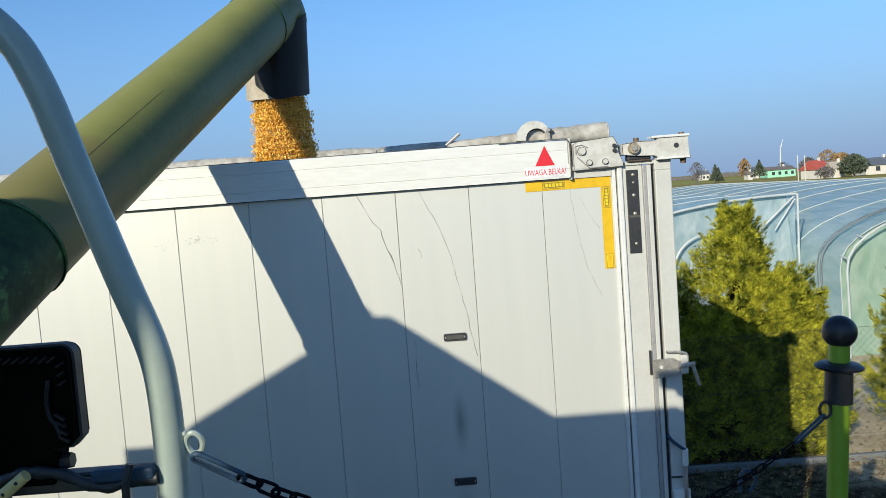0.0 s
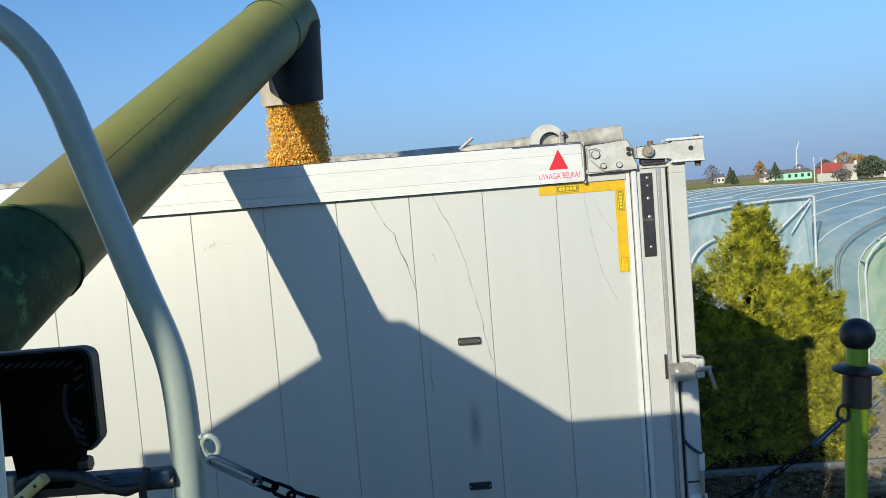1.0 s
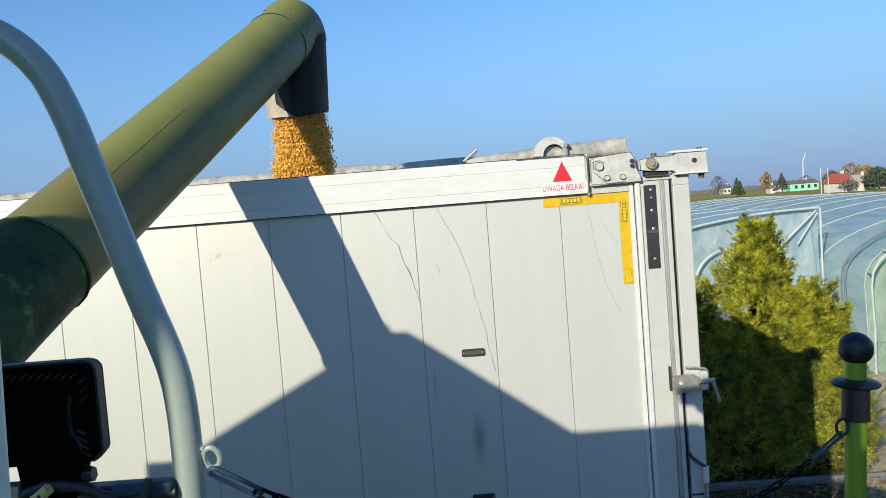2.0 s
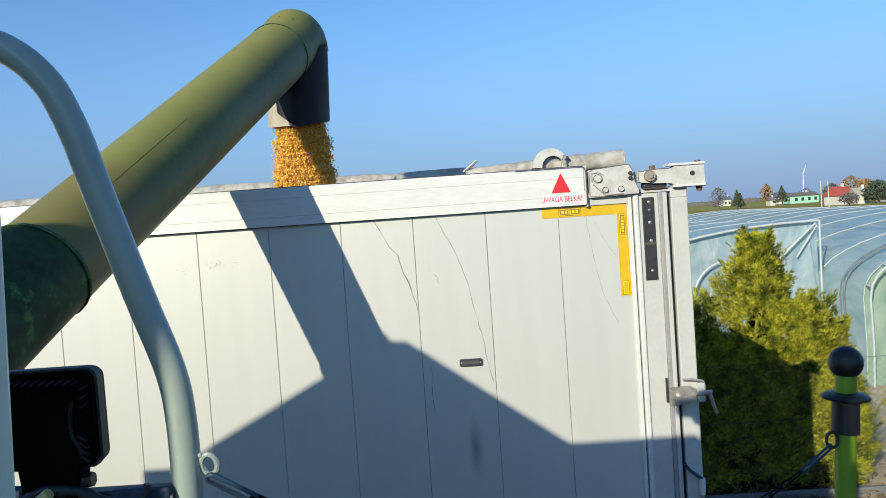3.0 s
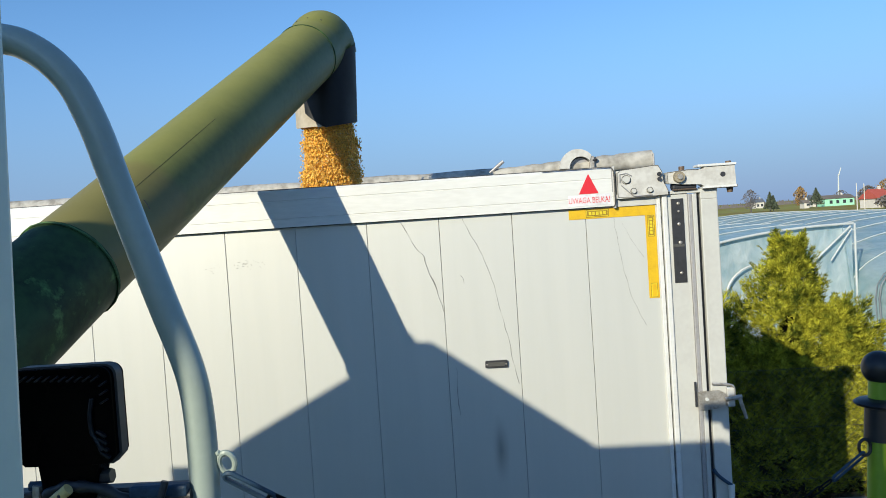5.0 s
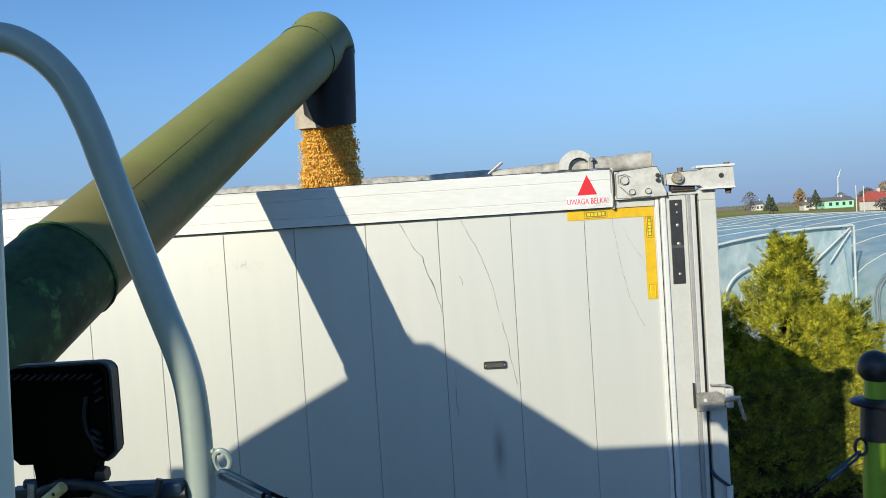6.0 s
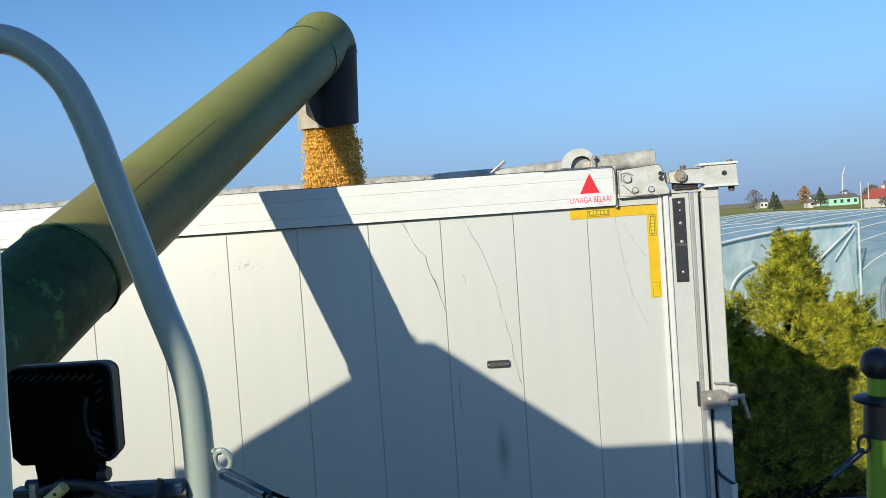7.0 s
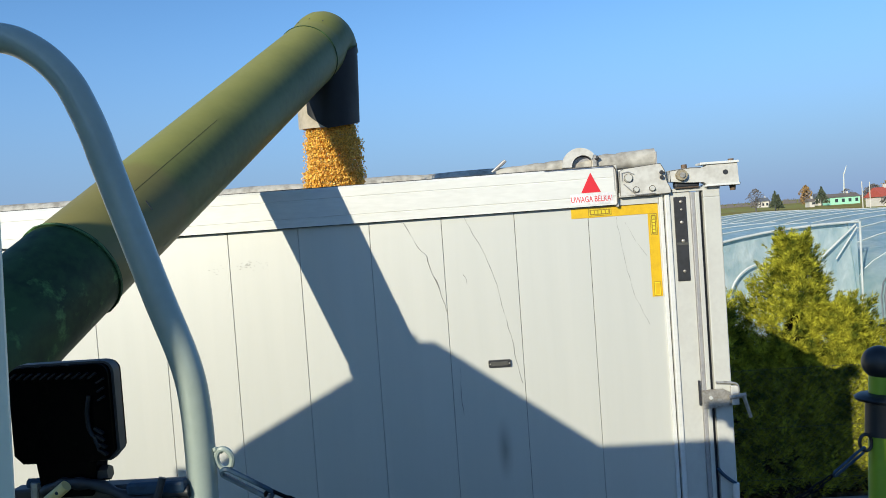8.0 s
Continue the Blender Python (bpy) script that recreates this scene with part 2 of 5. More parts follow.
def film_material(name, low, high, clear, tint):
    """Milky polythene film: part translucent, part glossy, part see-through."""
    m = bpy.data.materials.new(name)
    m.use_nodes = True
    nt = m.node_tree
    n, link = nt.nodes, nt.links.new
    out = n["Material Output"]
    b = n["Principled BSDF"]
    co = n.new("ShaderNodeTexCoord")
    mp = n.new("ShaderNodeMapping")
    mp.inputs["Scale"].default_value = (1.4, 0.35, 0.8)
    mp.inputs["Rotation"].default_value = (0, 0.6, 0.2)
    link(co.outputs["Object"], mp.inputs["Vector"])
    wr = n.new("ShaderNodeTexNoise")
    wr.inputs["Scale"].default_value, wr.inputs["Detail"].default_value, wr.inputs["Distortion"].default_value = 3.2, 9, 0.35
    link(mp.outputs[0], wr.inputs["Vector"])
    rp = n.new("ShaderNodeValToRGB")
    rp.color_ramp.elements[0].color, rp.color_ramp.elements[1].color = (*low, 1), (*high, 1)
    rp.color_ramp.elements[0].position, rp.color_ramp.elements[1].position = 0.35, 0.7
    link(wr.outputs["Fac"], rp.inputs[0])
    # pale streaks put into the colour as highlights on the film's creases
    cr = n.new("ShaderNodeTexNoise")
    cr.noise_type = "RIDGED_MULTIFRACTAL"
    cr.inputs["Scale"].default_value, cr.inputs["Detail"].default_value = 1.5, 4
    link(mp.outputs[0], cr.inputs["Vector"])
    cl = n.new("ShaderNodeMapRange")
    cl.inputs["From Min"].default_value, cl.inputs["From Max"].default_value = 0.48, 0.95
    cl.inputs["To Max"].default_value = 0.75
    link(cr.outputs["Fac"], cl.inputs["Value"])
    pale = n.new("ShaderNodeMixRGB")
    pale.inputs[2].default_value = (0.88, 0.92, 0.92, 1)
    link(cl.outputs[0], pale.inputs[0])
    link(rp.outputs[0], pale.inputs[1])
    link(pale.outputs[0], b.inputs["Base Color"])
    b.inputs["Roughness"].default_value = 0.22
    bm = n.new("ShaderNodeBump")
    bm.inputs["Strength"].default_value, bm.inputs["Distance"].default_value = 0.7, 0.08
    link(wr.outputs["Fac"], bm.inputs["Height"])
    link(bm.outputs[0], b.inputs["Normal"])
    tl = n.new("ShaderNodeBsdfTranslucent")
    tl.inputs["Color"].default_value = (*tint, 1)
    tr = n.new("ShaderNodeBsdfTransparent")
    tr.inputs["Color"].default_value = (0.85, 0.95, 0.93, 1)
    m1, m2 = n.new("ShaderNodeMixShader"), n.new("ShaderNodeMixShader")
    m1.inputs[0].default_value, m2.inputs[0].default_value = 0.35, clear
    link(b.outputs[0], m1.inputs[1])
    link(tl.outputs[0], m1.inputs[2])
    link(m1.outputs[0], m2.inputs[1])
    link(tr.outputs[0], m2.inputs[2])
    link(m2.outputs[0], out.inputs["Surface"])
    return m


def streak_material():
    """A thin veil of grime, broken up, through which the paint shows."""
    m = material("grime_veil", (0.20, 0.19, 0.17), rough=0.8, bump=0)
    nt = m.node_tree
    n, link = nt.nodes, nt.links.new
    tr, mx = n.new("ShaderNodeBsdfTransparent"), n.new("ShaderNodeMixShader")
    co, gr = n.new("ShaderNodeTexCoord"), n.new("ShaderNodeTexNoise")
    mp = n.new("ShaderNodeMapping")
    mp.inputs["Scale"].default_value = (1, 1, 0.15)
    link(co.outputs["Object"], mp.inputs["Vector"])
    link(mp.outputs[0], gr.inputs["Vector"])
    gr.inputs["Scale"].default_value, gr.inputs["Detail"].default_value = 22, 4
    rg = n.new("ShaderNodeMapRange")
    rg.inputs["From Min"].default_value, rg.inputs["From Max"].default_value = 0.25, 0.75
    rg.inputs["To Min"].default_value, rg.inputs["To Max"].default_value = 0.1, 0.34
    link(gr.outputs["Fac"], rg.inputs["Value"])
    # fades out towards its rim
    mid = n.new("ShaderNodeMapping")
    mid.inputs["Location"].default_value, mid.inputs["Scale"].default_value = (-1, 0, -1), (2, 0, 2)
    link(co.outputs["Generated"], mid.inputs["Vector"])
    ball = n.new("ShaderNodeTexGradient")
    ball.gradient_type = "QUADRATIC_SPHERE"
    link(mid.outputs[0], ball.inputs["Vector"])
    fade = n.new("ShaderNodeMath")
    fade.operation = "MULTIPLY"
    link(rg.outputs[0], fade.inputs[0])
    link(ball.outputs["Fac"], fade.inputs[1])
    link(fade.outputs[0], mx.inputs[0])
    link(tr.outputs[0], mx.inputs[1])
    link(n["Principled BSDF"].outputs[0], mx.inputs[2])
    link(mx.outputs[0], n["Material Output"].inputs["Surface"])
    return m


M_GRIME = streak_material()
M_GROUND = ground_material()
M_FILM = film_material("polythene_film", (0.40, 0.58, 0.66), (0.74, 0.85, 0.88), 0.20, (0.55, 0.75, 0.68))
M_FILM_BLUE = film_material("crinkled_blue_film", (0.42, 0.56, 0.62), (0.82, 0.90, 0.91), 0.25, (0.42, 0.66, 0.70))
M_FILM_GREEN = film_material("thin_green_film", (0.44, 0.64, 0.50), (0.72, 0.86, 0.70), 0.30, (0.50, 0.72, 0.48))


# ---- mesh helpers ----
def linked(name, bm, mat, parent=None, label="", smooth=False):
    me = bpy.data.meshes.new(name)
    bmesh.ops.recalc_face_normals(bm, faces=bm.faces)
    bm.to_mesh(me)
    bm.free()
    me.materials.append(mat)
    if smooth:
        for p in me.polygons:
            p.use_smooth = True
        me.set_sharp_from_angle(angle=radians(40))
    ob = new(name, me)
    if parent:
        ob.parent = parent
    if label:
        tagged(ob, label)
    return ob


def part(name, bm, mat, parent, label="", smooth=False):
    return linked(name, bm, mat, parent, label, smooth)


def thing(name, label, category, group="", at=(0, 0, 0)):
    ob = tagged(new(name), label, category, group)
    ob.location = at
    return ob


def box(bm, x0, y0, z0, x1, y1, z1, bevel=0.0, m=None):
    r = bmesh.ops.create_cube(bm, size=1)
    vs = r["verts"]
    bmesh.ops.transform(bm, matrix=Matrix.LocRotScale(((x0 + x1) / 2, (y0 + y1) / 2, (z0 + z1) / 2), None, (abs(x1 - x0), abs(y1 - y0), abs(z1 - z0))), verts=vs)
    if bevel:
        es = list({e for v in vs for e in v.link_edges})
        r = bmesh.ops.bevel(bm, geom=es, offset=bevel, segments=2, affect="EDGES", profile=0.5)
        vs = list({v for v in r["verts"]} | {v for v in vs if v.is_valid})
    if m is not None:
        bmesh.ops.transform(bm, matrix=m, verts=vs)
    return bm


def boxed(x0, y0, z0, x1, y1, z1, bevel=0.0, m=None):
    return box(bmesh.new(), x0, y0, z0, x1, y1, z1, bevel, m)


def rod(bm, a, b, r0, r1=None, seg=12):
    a, b = Vector(a), Vector(b)
    r1 = r0 if r1 is None else r1
    m = Matrix.Translation((a + b) / 2) @ (b - a).to_track_quat("Z", "Y").to_matrix().to_4x4()
    bmesh.ops.create_cone(bm, cap_ends=True, segments=seg, radius1=r0, radius2=r1, depth=(b - a).length, matrix=m)
    return bm


def smooth_path(pts, steps=6):
    """Catmull-Rom through the points."""
    p = [Vector(q) for q in pts]
    p = [2 * p[0] - p[1]] + p + [2 * p[-1] - p[-2]]
    out = []
    for i in range(1, len(p) - 2):
        for k in range(steps):
            t = k / steps
            out.append(0.5 * (2 * p[i] + (p[i + 1] - p[i - 1]) * t + (2 * p[i - 1] - 5 * p[i] + 4 * p[i + 1] - p[i + 2]) * t * t
                              + (3 * p[i] - p[i - 1] - 3 * p[i + 1] + p[i + 2]) * t ** 3))
    out.append(p[-2])
    return out


def sweep(bm, path, radius, seg=16, caps=True, closed=False):
    """A tube along a path; radius is a number or one for each point."""
    path = [Vector(p) for p in path]
    n = len(path)
    radii = radius if isinstance(radius, (list, tuple)) else [radius] * n
    rings = []
    up = Vector((0, 0, 1))
    tan = (path[1] - path[0]).normalized()
    side = tan.cross(up)
    side = (side if side.length > 0.05 else tan.cross(Vector((1, 0, 0)))).normalized()
    for i, p in enumerate(path):
        a = path[(i - 1) % n] if (closed or i) else path[0]
        b = path[(i + 1) % n] if (closed or i < n - 1) else path[-1]
        tan = (b - a).normalized()
        side = (side - tan * side.dot(tan)).normalized()
        other = tan.cross(side)
        rings.append([bm.verts.new(p + radii[i] * (math.cos(2 * math.pi * k / seg) * side + math.sin(2 * math.pi * k / seg) * other)) for k in range(seg)])
    for i in range(n if closed else n - 1):
        a, b = rings[i], rings[(i + 1) % n]
        for k in range(seg):
            bm.faces.new((a[k], a[(k + 1) % seg], b[(k + 1) % seg], b[k]))
    if caps and not closed:
        bm.faces.new(rings[0])
        bm.faces.new(rings[-1])
    return bm


def prism(bm, outline, y0, y1):
    """An outline in x and z, thick in y."""
    f = [bm.verts.new((x, y0, z)) for x, z in outline]
    g = [bm.verts.new((x, y1, z)) for x, z in outline]
    n = len(f)
    bm.faces.new(f)
    bm.faces.new(g[::-1])
    for i in range(n):
        bm.faces.new((f[i], f[(i + 1) % n], g[(i + 1) % n], g[i]))
    return bm


def arc(cx, cy, r, a0, a1, n):
    return [(cx + r * math.cos(radians(a0 + (a1 - a0) * i / n)), cy + r * math.sin(radians(a0 + (a1 - a0) * i / n))) for i in range(n + 1)]


def rounded(x0, z0, x1, z1, r, n=4):
    return arc(x1 - r, z1 - r, r, 0, 90, n) + arc(x0 + r, z1 - r, r, 90, 180, n) + arc(x0 + r, z0 + r, r, 180, 270, n) + arc(x1 - r, z0 + r, r, 270, 360, n)


def lettering(name, text, size, m, mat, parent, label="", stretch=1.0):
    """Flat raised letters from the built-in font."""
    cu = bpy.data.curves.new(name, "FONT")
    cu.body, cu.size, cu.align_x, cu.align_y, cu.extrude = text, size, "CENTER", "CENTER", 0.0004
    tmp = bpy.data.objects.new(name, cu)
    me = bpy.data.meshes.new_from_object(tmp)
    bpy.data.objects.remove(tmp)
    me.transform(m @ Matrix.Diagonal((stretch, 1, 1, 1)))
    me.materials.clear()
    me.materials.append(mat)
    ob = new(name, me)
    ob.parent = parent
    if label:
        tagged(ob, label)
    return ob


# ---- setting ----
def ground():
    bm = bmesh.new()
    xs = [-2500, -600, -150, -40] + [i * 1.0 for i in range(-12, 25)] + [40, 80, 200, 600, 2500]
    ys = [-600, -100, -20] + [i * 1.0 for i in range(-6, 30)] + [45, 80, 150, 300, 700, 3000]
    grid = [[bm.verts.new((x, y, 0.03 * noise.noise((x * 0.7, y * 0.7, 0)) - 0.02 if -12 <= x <= 24 and -6 <= y <= 29 else -0.02)) for y in ys] for x in xs]
    for i in range(len(xs) - 1):
        for j in range(len(ys) - 1):
            bm.faces.new((grid[i][j], grid[i + 1][j], grid[i + 1][j + 1], grid[i][j + 1]))
    tagged(linked("ground", bm, M_GROUND, smooth=True), "worn autumn grass and bare earth running out to fields", "ground", kind="structure")


ground()


# ---- the trailer ----
WALL, RIM, PITCH = 4.0, 3.742, 0.38
SEAM = -3.65 * PITCH
REAR = 1.06


def trailer():
    t = thing("grain_trailer", "white panelled aluminium grain trailer, scratched and weathered", "trailer")
    # side wall of upright planks with recessed joints
    x_first = SEAM - 16 * PITCH
    x_last = SEAM + 6 * PITCH
    side = part("side_wall_core", boxed(x_first, WALL + 0.006, 1.15, 0.90, WALL + 0.045, 3.55), M_SEAL, t, "dark joints behind the planks")
    me = None
    for i in range(-16, 6):
        x0 = SEAM + i * PITCH
        w = PITCH if i < 5 else 0.372
        if me is None or i == 5:
            bm = bmesh.new()
            prism(bm, [(0.0010, 1.15), (w - 0.0010, 1.15), (w - 0.0010, 3.5405), (0.0010, 3.5405)], WALL, WALL + 0.012)
            es = [e for e in bm.edges if abs(e.verts[0].co.x - e.verts[1].co.x) < 1e-5 and e.verts[0].co.y < WALL + 0.001 and e.verts[1].co.y < WALL + 0.001]
            bmesh.ops.bevel(bm, geom=es, offset=0.002, segments=1, affect="EDGES")
            ob = part("plank", bm, M_PANEL, t)
            me = ob.data
        else:
            ob = new("plank", me)
            ob.parent = t
        ob.location.x = x0
    # top rail with two shallow grooves
    bm = bmesh.new()
    prof = [(3.970, 3.544), (3.970, 3.585), (3.974, 3.587), (3.974, 3.590), (3.970, 3.592), (3.970, 3.680), (3.973, 3.682), (3.973, 3.685), (3.970, 3.687),
            (3.970, 3.730), (3.978, RIM), (4.055, RIM), (4.060, 3.735), (4.060, 3.544)]
    a = [bm.verts.new((x_first, y, z)) for y, z in prof]
    b = [bm.verts.new((0.655, y, z)) for y, z in prof]
    bm.faces.new(a)
    bm.faces.new(b[::-1])
    for i in range(len(prof)):
        bm.faces.new((a[i], a[(i + 1) % len(prof)], b[(i + 1) % len(prof)], b[i]))
    part("top_rail", bm, M_RAIL, t, "white top rail with fine grooves")
    part("rail_end_cap", boxed(0.655, 3.965, 3.532, 0.668, 4.064, RIM + 0.003, 0.003), M_WHITE, t)
    part("rim_gasket", boxed(x_first, 3.985, RIM - 0.002, 0.652, 4.055, RIM + 0.0045, 0.001), M_IRON, t, "thin dark gasket along the rim")
    part("rail_end_dirt", boxed(0.650, 3.9634, 3.615, 0.6545, 3.9648, RIM - 0.004), M_GREYSTEEL, t, "dirt line at the rail's end")
    bm = bmesh.new()
    line = smooth_path([(0.30, 3.9665, 3.7425), (0.50, 3.9640, 3.7435), (0.632, 3.9625, 3.7430), (0.656, 3.9620, 3.731), (0.663, 3.9620, 3.70), (0.663, 3.9620, 3.62), (0.662, 3.9620, 3.555), (0.650, 3.9625, 3.539)], 6)
    sweep(bm, line, [0.0030 + 0.0016 * noise.noise((i * 0.7, 3, 0)) for i in range(len(line))], 6)
    part("edge_dirt", bm, M_EDGE_DIRT, t, "black dirt along the rail's end cap", smooth=True)
    part("rail_shadow_gap", boxed(x_first, 3.990, 3.541, 0.655, 4.0, 3.544), M_SEAL, t)
    # far wall, head wall, floor
    part("far_wall", boxed(x_first, 6.46, 1.15, 1.06, 6.50, RIM, 0.004), M_WHITE, t)
    part("head_wall", boxed(x_first - 0.04, WALL + 0.005, 1.15, x_first, 6.50, RIM, 0.004), M_WHITE, t)
    part("load_floor", boxed(x_first, WALL + 0.05, 1.10, 1.06, 6.46, 1.15), M_GREYSTEEL, t)
    # rear corner: white post, groove, upright channel, seal, door edge
    part("corner_post", boxed(0.874, 3.985, 1.15, 0.894, 4.06, 3.60, 0.004), M_RAIL, t)
    part("corner_lip", boxed(0.900, 3.972, 1.15, 0.926, 4.06, 3.60, 0.005), M_RAIL, t)
    part("corner_channel", boxed(0.926, 3.985, 1.15, 1.030, 4.06, 3.585, 0.003), M_WHITE, t)
    part("grey_profile", boxed(1.030, 3.972, 1.15, 1.050, 4.06, 3.58, 0.003), M_GREYSTEEL, t, "dull grey upright profile")
    part("pale_profile", boxed(1.050, 3.966, 1.15, 1.072, 4.06, 3.58, 0.003), M_WHITE, t)
    part("door_seal", boxed(1.072, 4.0, 1.15, 1.092, 4.06, 3.58), M_SEAL, t, "dark rubber door seal")
    door = part("rear_door", boxed(1.092, 3.972, 1.15, 1.178, 6.50, 3.55, 0.006), M_WHITE, t, "white rear door, closed")
    part("door_cap", boxed(1.092, 3.974, 3.55, 1.176, 4.10, 3.60, 0.003), M_WHITE, door)
    # black plate with screws
    plate = part("backing_plate", boxed(0.945, 3.978, 3.13, 1.007, 3.985, 3.56, 0.002), M_IRON, t, "black iron plate with pale screws")
    for x, z, r in ((0.981, 3.535, 0.009), (0.981, 3.495, 0.006), (0.980, 3.43, 0.009), (0.982, 3.335, 0.010), (0.980, 3.18, 0.008)):
        bm = bmesh.new()
        bmesh.ops.create_uvsphere(bm, u_segments=10, v_segments=6, radius=r, matrix=Matrix.Translation((x, 3.977, z)) @ Matrix.Diagonal((1, 0.5, 1, 1)))
        part("screw", bm, M_ZINC, plate, smooth=True)
    # slightly paler strip stands for a soft highlight on the plate
    part("highlight_band", boxed(0.947, 3.9768, 3.314, 1.005, 3.978, 3.328, 0.0005), M_DARKHANDLE, plate)
    # hinge bracket above the corner
    bm = bmesh.new()
    prism(bm, [(0.676, 3.578), (0.676, 3.71), (0.70, 3.722), (0.86, 3.735), (0.885, 3.735), (0.905, 3.70), (0.910, 3.65), (0.93, 3.605), (0.93, 3.582)], 3.955, 3.975)
    bracket = part("hinge_plate", bm, M_HINGE, t, "white painted hinge plate with bolts")
    for x, z, r in ((0.722, 3.672, 0.020), (0.757, 3.612, 0.013), (0.838, 3.612, 0.013), (0.888, 3.690, 0.011), (0.888, 3.665, 0.011)):
        bm = bmesh.new()
        rod(bm, (x, 3.958, z), (x, 3.940, z), r, r * 0.85, 14)
        part("bolt", bm, M_WHITE if r > 0.012 else M_SEAL, bracket, smooth=True)
    rim = [(0.678, 3.585), (0.678, 3.708), (0.70, 3.721), (0.78, 3.728), (0.86, 3.735), (0.885, 3.735), (0.903, 3.70), (0.909, 3.65), (0.929, 3.605), (0.929, 3.584), (0.80, 3.580)]
    bm = bmesh.new()
    sweep(bm, [(x, 3.9545, z) for x, z in rim], [0.0016 + 0.0012 * noise.noise((i * 1.9, 8, 0)) for i in range(len(rim))], 6, closed=True)
    part("edge_dirt", bm, M_EDGE_DIRT, bracket, smooth=True)
    for x, z, r in ((0.722, 3.672, 0.0225), (0.757, 3.612, 0.0152), (0.838, 3.612, 0.0152)):
        bm = bmesh.new()
        sweep(bm, [(x + r * math.cos(a), 3.9545, z + r * math.sin(a)) for a in [2 * math.pi * k / 20 for k in range(20)]], 0.0016, 6, closed=True)
        part("dirt_ring", bm, M_EDGE_DIRT, bracket, smooth=True)
    bm = bmesh.new()
    sweep(bm, [(0.690, 3.952, 3.66), (0.690, 3.952, 3.70), (0.722, 3.952, 3.705), (0.75, 3.952, 3.69)], 0.003, 6)
    sweep(bm, [(0.695, 3.952, 3.645), (0.757, 3.952, 3.585), (0.85, 3.952, 3.588)], 0.003, 6)
    part("weld_bead", bm, M_GREYSTEEL, bracket)
    part("rail_filler", boxed(0.668, 3.988, 3.5385, 0.872, 4.06, 3.578), M_WHITE, t)
    part("arm_seat", boxed(0.94, 3.975, 3.585, 1.178, 4.06, 3.602), M_WHITE, t)
    part("corner_block", boxed(0.655, 3.972, 3.578, 0.93, 4.06, 3.60, 0.003), M_HINGE, t)
    part("corner_box", boxed(0.676, 3.978, 3.60, 0.90, 4.10, 3.72, 0.003), M_WHITE, t)
    # pivot and overhanging arm
    arm = part("hinge_arm", prism(bmesh.new(), [(0.925, 3.64), (0.925, 3.695), (1.03, 3.704), (1.10, 3.700), (1.13, 3.718), (1.265, 3.722), (1.270, 3.60), (1.12, 3.607),
                                                (1.095, 3.625), (1.00, 3.63)], 3.955, 4.03), M_HINGE, t, "white hinge arm reaching past the door")
    part("arm_top_plate", boxed(1.08, 3.945, 3.712, 1.272, 4.04, 3.724, 0.002), M_RAIL, arm)
    part("arm_bottom_plate", boxed(1.10, 3.945, 3.600, 1.272, 4.04, 3.612, 0.002), M_RAIL, arm)
    bm = bmesh.new()
    rod(bm, (0.985, 3.958, 3.668), (0.985, 3.930, 3.668), 0.030, 0.027, 18)
    part("pivot_nut", bm, M_NUT, arm, "worn steel pivot nut", smooth=True)
    bm = bmesh.new()
    rod(bm, (0.985, 3.932, 3.668), (0.985, 3.922, 3.668), 0.017, 0.015, 6)
    part("pivot_pin", bm, M_ZINC, arm)
    bm = bmesh.new()
    rod(bm, (1.205, 3.9535, 3.668), (1.205, 3.960, 3.668), 0.013, seg=14)
    part("arm_hole", bm, M_SEAL, arm)
    for x in (1.01, 1.245):
        bm = bmesh.new()
        rod(bm, (x, 3.99, 3.70), (x, 3.99, 3.735 if x > 1.1 else 3.722), 0.015, seg=8)
        part("bolt", bm, M_RUST, arm)
    bm = bmesh.new()
    rod(bm, (1.245, 3.985, 3.602), (1.245, 3.985, 3.575), 0.017, 0.013, 10)
    part("bolt", bm, M_RUST, arm)
    bm = bmesh.new()
    sweep(bm, [(x, 3.9535, z) for x, z in ((0.930, 3.640), (0.928, 3.693), (1.03, 3.702), (1.085, 3.699))], 0.0018, 6)
    sweep(bm, [(x, 3.9435, z) for x, z in ((1.10, 3.601), (1.19, 3.602), (1.27, 3.601), (1.271, 3.612))], 0.0016, 6)
    part("edge_dirt", bm, M_EDGE_DIRT, arm, smooth=True)
    # solid black block in place of the shaded hollow under the arm
    part("dark_hollow_block", boxed(0.955, 3.975, 3.602, 1.08, 4.03, 3.642, 0.012), M_SEAL, arm, "dark gap with dirt under the arm")
    bm = bmesh.new()
    for k in range(14):
        q = Matrix.Translation((0.962 + 0.008 * k, 3.966 + 0.006 * noise.noise((k * 1.7, 0, 3)), 3.604)) @ Matrix.Diagonal((1.3, 1, 0.55 + 0.3 * noise.noise((k * 2.3, 1, 0)), 1))
        bmesh.ops.create_icosphere(bm, subdivisions=2, radius=0.009, matrix=q)
    part("dirt", bm, M_BARK, arm, "crusted brown dirt", smooth=True)
    # door latch
    latch = part("latch", prism(bmesh.new(), [(1.022, 2.478), (1.022, 2.565), (1.035, 2.57), (1.13, 2.572), (1.158, 2.555), (1.168, 2.53), (1.160, 2.500), (1.135, 2.482), (1.05, 2.474)],
                                  3.945, 3.957), M_ZINC, t, "worn galvanised door latch")
    bm = bmesh.new()
    sweep(bm, smooth_path([(1.095, 3.95, 2.607), (1.17, 3.95, 2.60), (1.20, 3.95, 2.585), (1.204, 3.95, 2.54)], 4), 0.007, 8)
    part("latch_hoop", bm, M_ZINC, latch, smooth=True)
